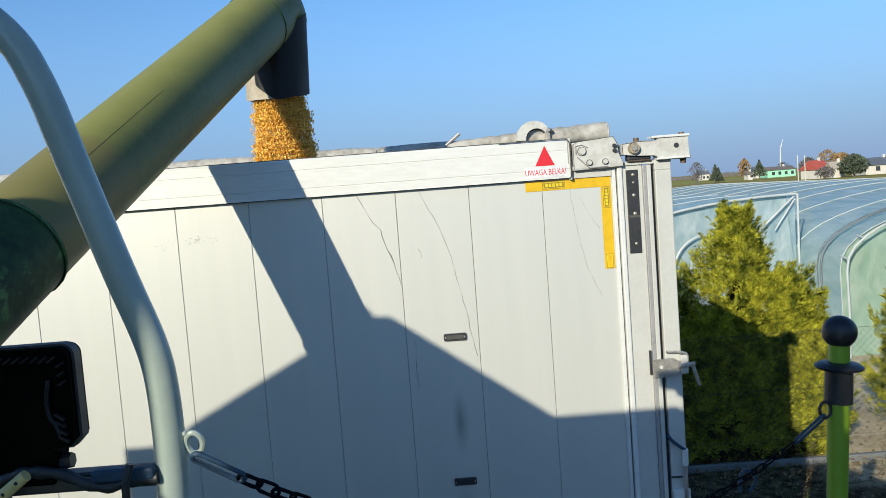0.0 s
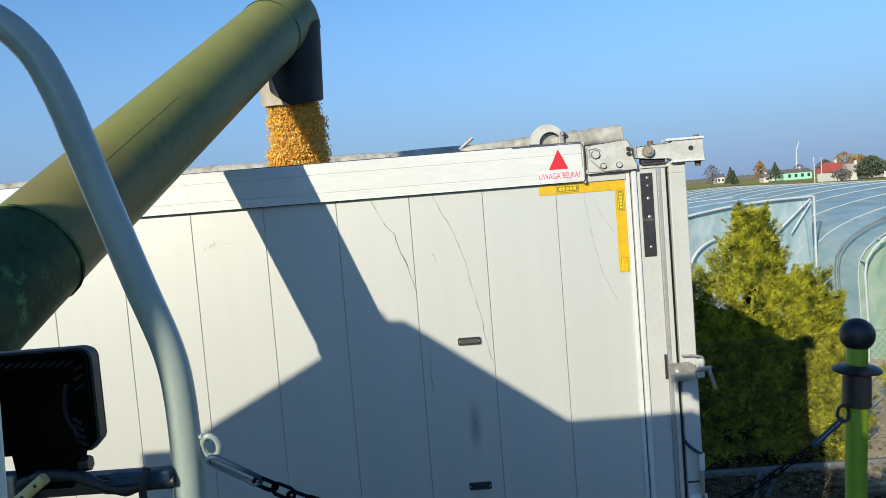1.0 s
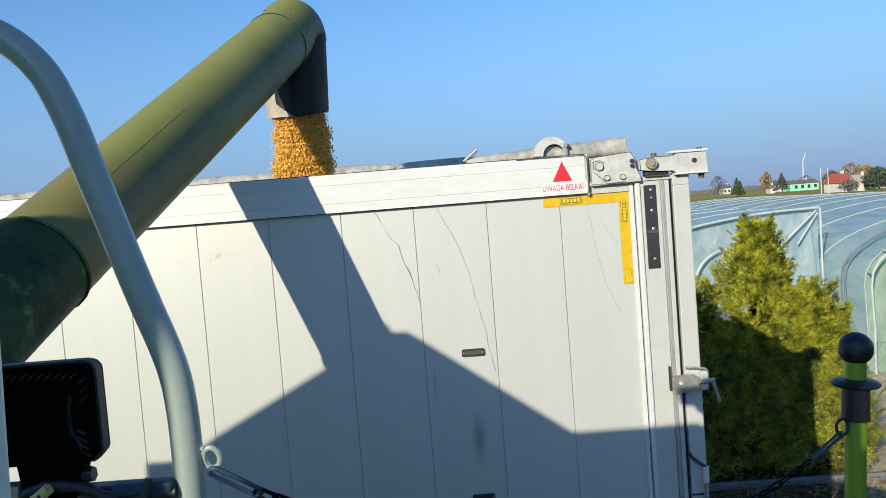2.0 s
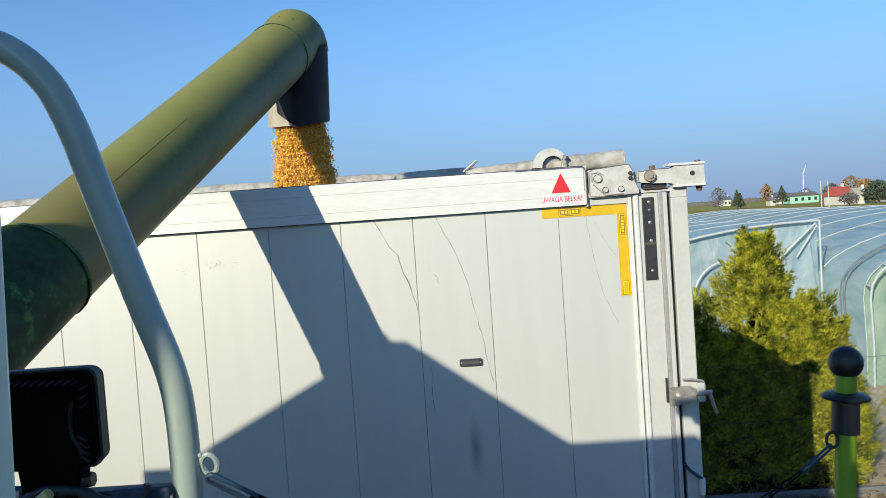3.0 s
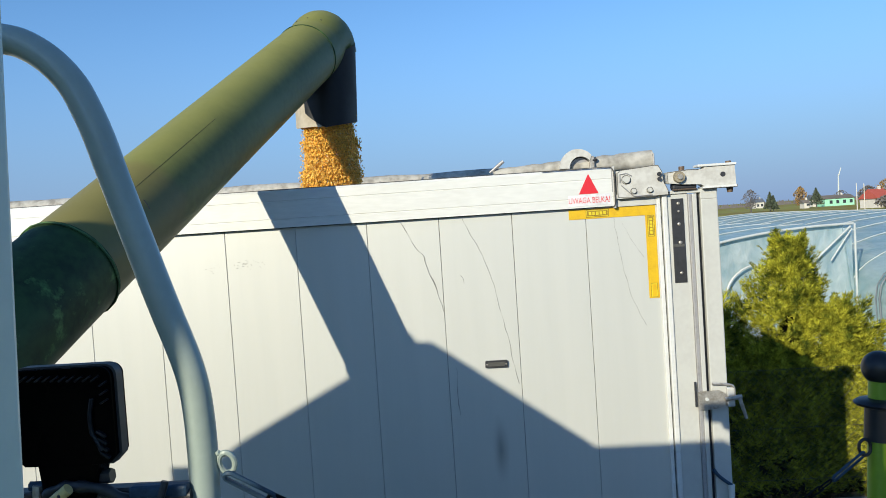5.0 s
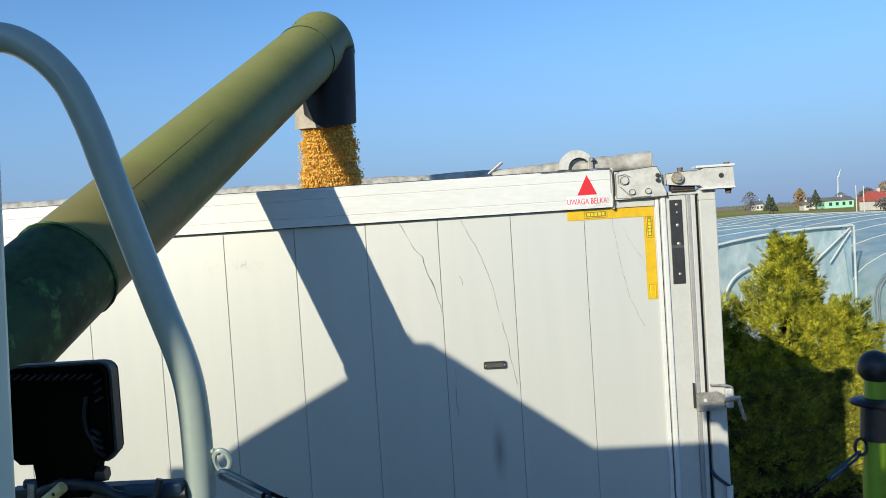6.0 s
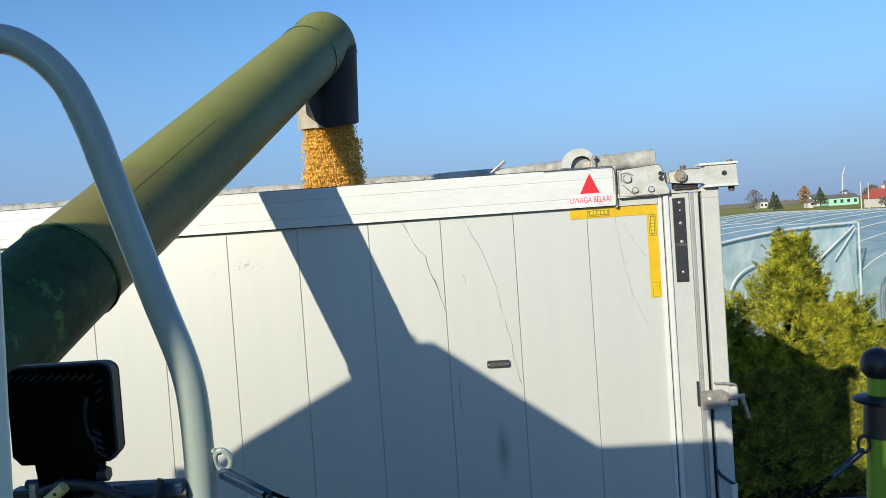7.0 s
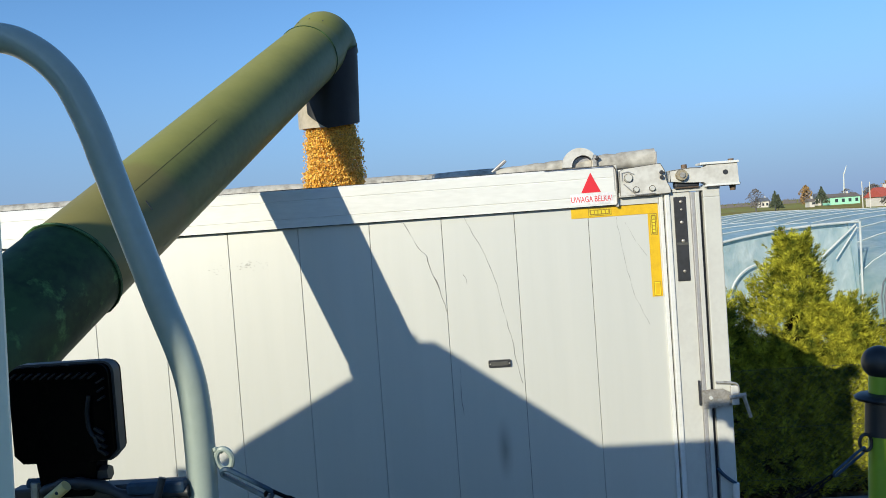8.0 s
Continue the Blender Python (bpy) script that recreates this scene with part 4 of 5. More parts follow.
def grain_stream():
    t = thing("grain_stream", "stream of golden maize kernels falling from the spout", "grain", at=(STREAM[0], STREAM[1], 0))
    out = []
    for k in range(CLUMPS):
        slices = [([], []) for _ in range(SLICES)]
        kernels(slices, 8200, DROP, random.Random(20 + k))
        for j, (vs, fs) in enumerate(slices):
            me = bpy.data.meshes.new("grain_clump")
            me.from_pydata(vs, [], fs)
            me.materials.append(M_CORN)
            ob = tagged(new("grain_clump", me), kind="stuff")
            ob.parent = t
            out.append((k, j / (SLICES - 1) * 2 - 1, ob))
    return out


def grain_heap():
    bm = bmesh.new()
    rings = []
    for i in range(14):
        r = i * 0.085
        rings.append([bm.verts.new((STREAM[0] + r * math.cos(a), 5.25 + r * math.sin(a), 3.25 - 0.55 * r + 0.02 * noise.noise((r * 5, a * 3, 2))))
                      for a in [2 * math.pi * k / 32 for k in range(32)]] if i else [bm.verts.new((STREAM[0], 5.25, 3.26))])
    for k in range(32):
        bm.faces.new((rings[0][0], rings[1][k], rings[1][(k + 1) % 32]))
        for i in range(1, 13):
            bm.faces.new((rings[i][k], rings[i + 1][k], rings[i + 1][(k + 1) % 32], rings[i][(k + 1) % 32]))
    base = [bm.verts.new((v.co.x, v.co.y, 1.152)) for v in rings[-1]]
    for k in range(32):
        bm.faces.new((rings[-1][k], base[k], base[(k + 1) % 32], rings[-1][(k + 1) % 32]))
    tagged(linked("grain_heap", bm, M_CORN, smooth=True), "heap of golden maize inside the trailer", "grain", kind="stuff")


grain_clumps = grain_stream()
grain_heap()


# ---- the harvester's platform: rail, work lamp, chain, post ----
RAILY = 0.885


def handrail():
    t = thing("handrail", "grey painted bent tube handrail of the cab steps", "handrail")
    pts = [(-0.612, 3.780), (-0.570, 3.772), (-0.543, 3.763), (-0.513, 3.742), (-0.487, 3.711), (-0.471, 3.677), (-0.459, 3.644), (-0.449, 3.610), (-0.418, 3.508),
           (-0.396, 3.438), (-0.376, 3.378), (-0.367, 3.340), (-0.3635, 3.303), (-0.3625, 3.269), (-0.3625, 3.235), (-0.364, 3.181), (-0.368, 3.08), (-0.380, 2.80), (-0.40, 2.15)]
    bm = bmesh.new()
    sweep(bm, smooth_path([(x, RAILY, z) for x, z in pts], 5), 0.0182, 28)
    part("rail_tube", bm, M_GREYPAINT, t, smooth=True)
    bm = bmesh.new()
    sweep(bm, smooth_path([(-0.605, RAILY, 3.780), (-0.625, RAILY - 0.03, 3.781), (-0.632, 0.78, 3.781), (-0.64, 0.49, 3.78)], 5), 0.0182, 20)
    part("return_bend", bm, M_GREYPAINT, t, smooth=True)
    bm = bmesh.new()
    sweep(bm, [(-0.3335 + 0.0095 * math.cos(a), RAILY - 0.004 * math.sin(a), 3.244 + 0.0135 * math.sin(a)) for a in [2 * math.pi * k / 20 for k in range(20)]], 0.0035, 8, closed=True)
    part("chain_eye", bm, M_GREYPAINT, t, "grey welded ring for the chain", smooth=True)
    bm = bmesh.new()
    for k in range(5):
        bmesh.ops.create_icosphere(bm, subdivisions=1, radius=0.004, matrix=Matrix.Translation((-0.342 + 0.001 * k, RAILY - 0.004 + 0.002 * k, 3.257 - 0.001 * k)))
    part("weld_bead", bm, M_GREYPAINT, t, smooth=True)
    # support bar of the lamp, wrapped in cable
    bar = part("lamp_bar", boxed(-0.60, RAILY - 0.012, 3.200, -0.372, RAILY + 0.012, 3.222, 0.003), M_IRON, t, "dark flat bar that carries the work lamp")
    bm = bmesh.new()
    sweep(bm, smooth_path([(-0.552, 0.868, 3.220), (-0.53, 0.866, 3.229), (-0.51, 0.864, 3.230), (-0.478, 0.862, 3.226), (-0.452, 0.862, 3.213), (-0.43, 0.864, 3.207), (-0.40, 0.864, 3.212), (-0.372, 0.866, 3.213)], 5),
          [0.0068 + 0.0011 * math.sin(i * 1.3) for i in range(36)], 10)
    part("taped_cable", bm, M_CABLE, bar, "black cable bound with tape", smooth=True)
    part("tape_wrap", boxed(-0.446, 0.857, 3.213, -0.374, 0.874, 3.228, 0.004), M_HOOK, bar)
    for x in (-0.404,):
        bm = bmesh.new()
        sweep(bm, [(x + 0.008, 0.850, 3.236), (x + 0.002, 0.846, 3.215), (x, 0.85, 3.176)], 0.0045, 8)
        part("cable_tie", bm, M_CABLE, bar)
    bm = bmesh.new()
    sweep(bm, [(-0.70, 0.845, 3.100), (-0.60, 0.847, 3.168), (-0.512, 0.848, 3.233)], 0.0068, 12)
    pipe = part("yellow_pipe", bm, M_YELLOWPIPE, t, "faded yellow pipe with dark holes", smooth=True)
    for f in (0.45, 0.72, 0.90):
        bm = bmesh.new()
        bmesh.ops.create_uvsphere(bm, u_segments=10, v_segments=6, radius=0.0022, matrix=Matrix.Translation(Vector((-0.60, 0.8405, 3.168)).lerp(Vector((-0.512, 0.8415, 3.233)), f)) @ Matrix.Diagonal((1, 0.4, 1, 1)))
        part("pipe_hole", bm, M_SEAL, pipe, smooth=True)
    return t


def chamfered(x0, z0, x1, z1, r, n):
    """Rounded at the top, cut off at the lower corners."""
    c = r * 0.8
    return arc(x1 - r, z1 - r, r, 0, 90, n) + arc(x0 + r, z1 - r, r, 90, 180, n) + [(x0, z0 + c), (x0 + c, z0), (x1 - c, z0), (x1, z0 + c)]


def work_lamp():
    t = thing("work_lamp", "square black work lamp seen from behind, mounted on the handrail", "work lamp")
    y0, y1 = 0.862, 0.905
    bm = bmesh.new()
    prism(bm, chamfered(-0.584, 3.2555, -0.4600, 3.372, 0.013, 5), y0 + 0.004, y1 - 0.006)
    body = part("housing", bm, M_LAMP, t, smooth=True)
    bm = bmesh.new()
    o, i = chamfered(-0.586, 3.253, -0.4565, 3.3745, 0.015, 5), chamfered(-0.583, 3.256, -0.4605, 3.3715, 0.012, 5)
    vs = [[bm.verts.new((x, y, z)) for x, z in ring] for ring, y in ((o, y0 + 0.012), (o, 0.889), (i, 0.889), (i, y0 + 0.012))]
    for a in range(4):
        for k in range(len(o)):
            bm.faces.new((vs[a][k], vs[a][(k + 1) % len(o)], vs[(a + 1) % 4][(k + 1) % len(o)], vs[(a + 1) % 4][k]))
    part("front_rim", bm, M_LAMPRIM, t, "grey front rim", smooth=True)
    for k in range(11):
        bm = bmesh.new()
        box(bm, -0.0011, y0 - 0.0015, -0.0055, 0.0011, y0 + 0.004, 0.0055, 0.0004, Matrix.Translation((-0.576 + k * 0.0098, 0, 3.3625 - 0.0004 * k)) @ pose(0, 0, 0, 0, 58, 0))
        part("cooling_fin", bm, M_CLEAR, body)
    for k in range(3):
        bm = bmesh.new()
        box(bm, -0.0011, y0 - 0.0015, -0.0050, 0.0011, y0 + 0.004, 0.0050, 0.0004, Matrix.Translation((-0.4685, 0, 3.352 - k * 0.0105)) @ pose(0, 0, 0, 0, 60, 0))
        part("cooling_fin", bm, M_CLEAR, body)
    for k in range(4):
        bm = bmesh.new()
        box(bm, -0.0016, y0 - 0.0015, -0.0065, 0.0016, y0 + 0.004, 0.0065, 0.0004, Matrix.Translation((-0.475 + 0.001 * k, 0, 3.292 - k * 0.0085)) @ pose(0, 0, 0, 0, -55, 0))
        part("cooling_fin", bm, M_CLEAR, body)
    bm = bmesh.new()
    sweep(bm, smooth_path([(-0.483, y0, 3.335), (-0.487, y0, 3.315), (-0.486, y0, 3.295), (-0.480, y0, 3.283), (-0.476, y0, 3.272)], 4), 0.0026, 6)
    part("lens_clip", bm, M_CLEAR, t, smooth=True)
    bm = bmesh.new()
    prism(bm, [(-0.553, 3.213), (-0.558, 3.255), (-0.483, 3.255), (-0.487, 3.232), (-0.492, 3.213)], y0 + 0.005, y1 - 0.01)
    foot = part("bracket", bm, M_LAMP, t)
    bm = bmesh.new()
    rod(bm, (-0.487, 0.88, 3.236), (-0.474, 0.88, 3.237), 0.010, 0.009, 6)
    part("bolt", bm, M_IRON, foot)
    bm = bmesh.new()
    rod(bm, (-0.556, 0.88, 3.228), (-0.578, 0.88, 3.228), 0.006, seg=8)
    part("bolt", bm, M_HOOK, foot)
    bm = bmesh.new()
    sweep(bm, [(-0.566, 0.875, 3.23), (-0.568, 0.875, 3.203), (-0.55, 0.875, 3.196)], 0.006, 8)
    part("bracket_foot", bm, M_ZINC, foot)
    return t


POST_TOP, POST_LOW = Vector((0.6485, 1.32, 3.222)), Vector((0.632, 1.32, 2.90))


def barrier_post():
    t = thing("barrier_post", "lime-green post with a black ball top and collar", "barrier post")
    ax = (POST_LOW - POST_TOP).normalized()
    def at(z):
        return POST_TOP + ax * ((POST_TOP.z - z) / -ax.z)
    bm = bmesh.new()
    rod(bm, at(3.20), at(2.155), 0.0172, seg=28)
    part("post", bm, M_POST, t, smooth=True)
    bm = bmesh.new()
    bmesh.ops.create_uvsphere(bm, u_segments=32, v_segments=20, radius=0.0285, matrix=Matrix.Translation(at(3.222)))
    part("ball", bm, M_BALL, t, "black plastic ball", smooth=True)
    bm = bmesh.new()
    sweep(bm, [at(z) for z in (3.170, 3.167, 3.162, 3.158, 3.154)], [0.0185, 0.033, 0.040, 0.038, 0.023], 32)
    part("collar_disc", bm, M_BALL, t, smooth=True)
    bm = bmesh.new()
    rod(bm, at(3.158), at(3.098), 0.0225, 0.0230, 28)
    part("collar_sleeve", bm, M_BALL, t, smooth=True)
    bm = bmesh.new()
    c = at(3.086) + Vector((-0.026, -0.006, 0.002))
    sweep(bm, [c + Vector((0.010 * math.cos(a), 0, 0.014 * math.sin(a))) for a in [2 * math.pi * k / 18 for k in range(18)]], 0.0028, 8, closed=True)
    part("chain_eye", bm, M_BALL, t, smooth=True)
    return t


def chain_link(bm, c, direction, twist, length, width, r):
    """One oval link round its centre."""
    z = direction.normalized()
    s = z.cross(Vector((0, 1, 0)) if abs(z.y) < 0.8 else Vector((1, 0, 0))).normalized()
    s = Matrix.Rotation(twist, 3, z) @ s
    pts = []
    for k in range(16):
        a = 2 * math.pi * k / 16
        pts.append(c + z * (math.sin(a) * width / 2 + math.copysign((length - width) / 2, math.sin(a))) + s * (math.cos(a) * width / 2))
    sweep(bm, pts, r, 6, closed=True)


def safety_chain():
    t = thing("safety_chain", "dark steel chain hung between handrail and barrier post", "chain")
    a, b = Vector((-0.331, 0.882, 3.228)), Vector((0.6135, 1.314, 3.078))
    path = []
    n = 400
    for i in range(n + 1):
        f = i / n
        p = a.lerp(b, f)
        p.z -= 0.64 * f * (1 - f)
        path.append(p)
    # a snap hook at the rail's end
    pos = [0.0]
    for i in range(n):
        pos.append(pos[-1] + (path[i + 1] - path[i]).length)
    def point(s):
        i = min(range(len(pos)), key=lambda k: abs(pos[k] - s))
        return path[i], (path[min(i + 2, n)] - path[max(i - 2, 0)]).normalized()
    p, d = point(0.030)
    bm = bmesh.new()
    chain_link(bm, p, d, 0.5, 0.070, 0.016, 0.0031)
    part("snap_hook", bm, M_HOOK, t, "blue-grey steel snap hook", smooth=True)
    s, k = 0.072, 0
    while s < pos[-1] - 0.075:
        p, d = point(s)
        bm = bmesh.new()
        chain_link(bm, p, d, 0.5 + (math.pi / 2 if k % 2 else 0), 0.030, 0.017 - 0.009 * s / pos[-1], 0.0026 - 0.0013 * s / pos[-1])
        part("link", bm, M_CHAIN, t, smooth=True)
        s += 0.0235
        k += 1
    p, d = point(pos[-1] - 0.04)
    bm = bmesh.new()
    chain_link(bm, p, d, 0.6, 0.080, 0.014, 0.0024)
    part("snap_hook", bm, M_HOOK, t, "blue-grey steel snap hook", smooth=True)
    # loose open hook hanging in the chain
    bm = bmesh.new()
    sweep(bm, smooth_path([(0.455, 1.30, 2.960), (0.456, 1.30, 2.982), (0.464, 1.298, 2.997), (0.474, 1.297, 2.995), (0.482, 1.296, 2.986)], 5), 0.0032, 8)
    sweep(bm, smooth_path([(0.482, 1.296, 2.986), (0.480, 1.298, 2.972), (0.472, 1.30, 2.958)], 5), 0.0030, 8)
    part("open_hook", bm, M_HOOK, t, "bent grey open hook", smooth=True)
    return t


handrail()
work_lamp()
barrier_post()
safety_chain()


# ---- the harvester itself, round and behind the camera ----
def harvester():
    t = thing("combine_harvester", "green combine harvester with a pale grey cab and covered grain tank", "harvester")
    # unseen tank, sized by the shadow on the trailer wall
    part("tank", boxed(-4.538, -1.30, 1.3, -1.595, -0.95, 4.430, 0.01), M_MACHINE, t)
    part("engine_deck", boxed(-6.4, -2.2, 1.3, -4.703, -0.95, 3.2, 0.05), M_MACHINE, t)
    # thin unseen sheet, its outline set from shadow edges on wall and tube
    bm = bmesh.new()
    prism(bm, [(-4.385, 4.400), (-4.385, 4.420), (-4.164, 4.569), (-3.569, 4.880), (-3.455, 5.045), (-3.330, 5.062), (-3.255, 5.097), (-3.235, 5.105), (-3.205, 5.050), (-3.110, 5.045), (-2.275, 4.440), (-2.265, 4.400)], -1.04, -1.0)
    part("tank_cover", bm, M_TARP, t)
    part("body", boxed(-7.0, -2.3, 0.9, -1.3, -0.6, 2.6, 0.08), M_MACHINE, t)
    part("tube_mount", boxed(-2.45, -0.7, 1.6, -1.65, 0.55, 2.40, 0.05), M_MACHINE, t)
    part("cab_floor", boxed(-0.95, -1.35, 1.95, 1.15, 0.48, 2.15, 0.03), M_MACHINE, t)
    part("cab_rear_panel", boxed(-0.95, -1.3, 2.15, -0.90, 0.40, 2.76, 0.02), M_CABGREY, t)
    part("cab_side_panel", boxed(-0.90, 0.43, 2.15, 1.10, 0.47, 2.755, 0.02), M_CABGREY, t)
    # unseen bar bent to follow the handrail and cast shade along it
    bm = bmesh.new()
    sweep(bm, smooth_path([(x, 0.46, z) for x, z in ((-0.640, 2.2), (-0.640, 3.0), (-0.640, 3.40), (-0.643, 3.53), (-0.652, 3.61), (-0.675, 3.69), (-0.700, 3.765), (-0.716, 3.818),
                                                     (-0.737, 3.856), (-0.765, 3.885), (-0.80, 3.900))], 4), 0.026, 14)
    part("rail_shade_bar", bm, M_CABGREY, t, smooth=True)
    bm = bmesh.new()
    box(bm, -0.065, -0.055, -0.95, 0.0, 0.0, 0.90, 0.008, Matrix.Translation((-0.321, 0.455, 3.04)) @ pose(0, 0, 0, 0, 2.2, 0))
    part("door_pillar", bm, M_CABGREY, t, "pale grey door pillar")
    # unseen slab put behind the camera to shade the barrier post
    part("post_shade_slab", boxed(-0.487, -0.53, 2.15, -0.371, -0.47, 4.0, 0.01), M_CABGREY, t)
    # unseen sheet added to shade the ground; its slot lets sun reach the rail
    part("cab_shade_sheet", prism(bmesh.new(), [(-1.62, 3.70), (-1.62, 4.27), (-1.20, 4.255), (-0.90, 4.15), (-0.50, 3.98), (-0.10, 3.90), (-0.10, 3.60), (-1.34, 3.60), (-1.34, 4.225), (-1.424, 4.235), (-1.424, 3.70)],
                                    -1.02, -0.98), M_CABGREY, t)
    # unseen panel added to keep the upper handrail in shade
    part("rail_shade_panel", prism(bmesh.new(), [(-1.295, 3.80), (-1.295, 4.335), (-1.42, 4.335), (-1.42, 4.41), (-1.295, 4.41), (-1.295, 4.45), (-1.155, 4.45), (-1.155, 4.026), (-1.20, 4.05), (-1.20, 3.80)], -0.53, -0.47), M_CABGREY, t)
    # small unseen box that keeps the sun off the post's black ball
    part("ball_shade_box", boxed(-0.265, -0.25, 3.825, -0.175, -0.22, 3.925, 0.005), M_BALL, t)
    # rods that hold up the added shade shapes
    for a, b in (((-1.25, -0.5, 4.40), (-1.25, -1.0, 4.20)), ((-1.25, -0.5, 3.90), (-1.25, -1.0, 3.80)), ((-0.22, -0.23, 3.86), (-0.22, -1.0, 3.80))):
        bm = bmesh.new()
        rod(bm, a, b, 0.008, seg=8)
        part("stay", bm, M_CABGREY, t, smooth=True)
    # unseen box on a stalk, added to shade the work lamp
    part("lamp_shader", boxed(-1.365, -0.45, 3.81, -1.20, -0.41, 4.01, 0.012), M_BALL, t)
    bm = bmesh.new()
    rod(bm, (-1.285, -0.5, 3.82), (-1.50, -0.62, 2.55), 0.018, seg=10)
    part("lamp_shader_stalk", bm, M_BALL, t, smooth=True)
    part("platform", boxed(-0.9, 0.47, 2.10, 1.1, 1.45, 2.16, 0.01), M_IRON, t)
    for x in (-5.6, -0.2):
        for y in (-2.9, -0.55):
            bm = bmesh.new()
            rod(bm, (x, y, 0.75), (x, y + 0.55, 0.75), 0.78, seg=32)
            w = part("wheel", bm, M_TYRE, t, smooth=True)
            bm = bmesh.new()
            rod(bm, (x, y - 0.01, 0.75), (x, y + 0.56, 0.75), 0.4, seg=24)
            part("rim", bm, M_YELLOWPIPE, w)
    part("axle", boxed(-5.8, -2.5, 0.6, 0.0, -0.4, 0.95), M_IRON, t)
    part("chassis", boxed(-5.9, -2.2, 0.9, 0.3, -0.3, 2.0, 0.05), M_MACHINE, t)
    return t


harvester()


# ---- behind the trailer: fence, thujas, tunnels, fields ----
FENCE = 8.98


def fence():
    t = thing("wire_fence", "chain-link wire fence on a low concrete kerb", "fence")
    part("kerb", boxed(0.5, FENCE - 0.03, -0.05, 9.5, FENCE + 0.03, 0.055, 0.008), M_KERB, t, "weathered grey concrete kerb")
    bm = bmesh.new()
    h, step = 1.45, 0.085
    x = 1.0 - h
    while x < 9.4:
        for sgn in (1, -1):
            a = Vector((x if sgn > 0 else x + h, FENCE, 0.14))
            b = Vector((x + h if sgn > 0 else x, FENCE + 0.003 * sgn, 0.14 + h))
            rod(bm, a, b, 0.0014, seg=3)
        x += step
    tagged(part("wire_mesh", bm, M_WIRE, t, "fine grey wire mesh"), kind="stuff")
    for x in (2.2, 7.4, 9.4):
        bm = bmesh.new()
        rod(bm, (x, FENCE + 0.04, 0), (x, FENCE + 0.04, 1.65), 0.022, seg=10)
        part("post", bm, M_WIRE, t)
    for z in (0.3, 0.9, 1.58):
        bm = bmesh.new()
        rod(bm, (1.0, FENCE - 0.004, z), (9.4, FENCE - 0.004, z), 0.002, seg=4)
        part("tension_wire", bm, M_WIRE, t)


fence()


def spray(vs, fs, c, out, up, size, rng):
    """A flat fan of scaly shoots."""
    side = out.cross(up).normalized()
    for k in range(5):
        a = (k - 2) * 0.34 + rng.uniform(-0.12, 0.12)
        d = (up * math.cos(a) + side * math.sin(a) + out * rng.uniform(-0.15, 0.35)).normalized()
        l = size * rng.uniform(0.6, 1.1) * (1 - 0.14 * abs(k - 2))
        w = d.cross(out + up * 0.3).normalized() * size * 0.050
        i = len(vs)
        b = c + side * (k - 2) * size * 0.06
        vs.extend([b, b + d * l * 0.55 + w, b + d * l, b + d * l * 0.55 - w])
        fs.append((i, i + 1, i + 2, i + 3))


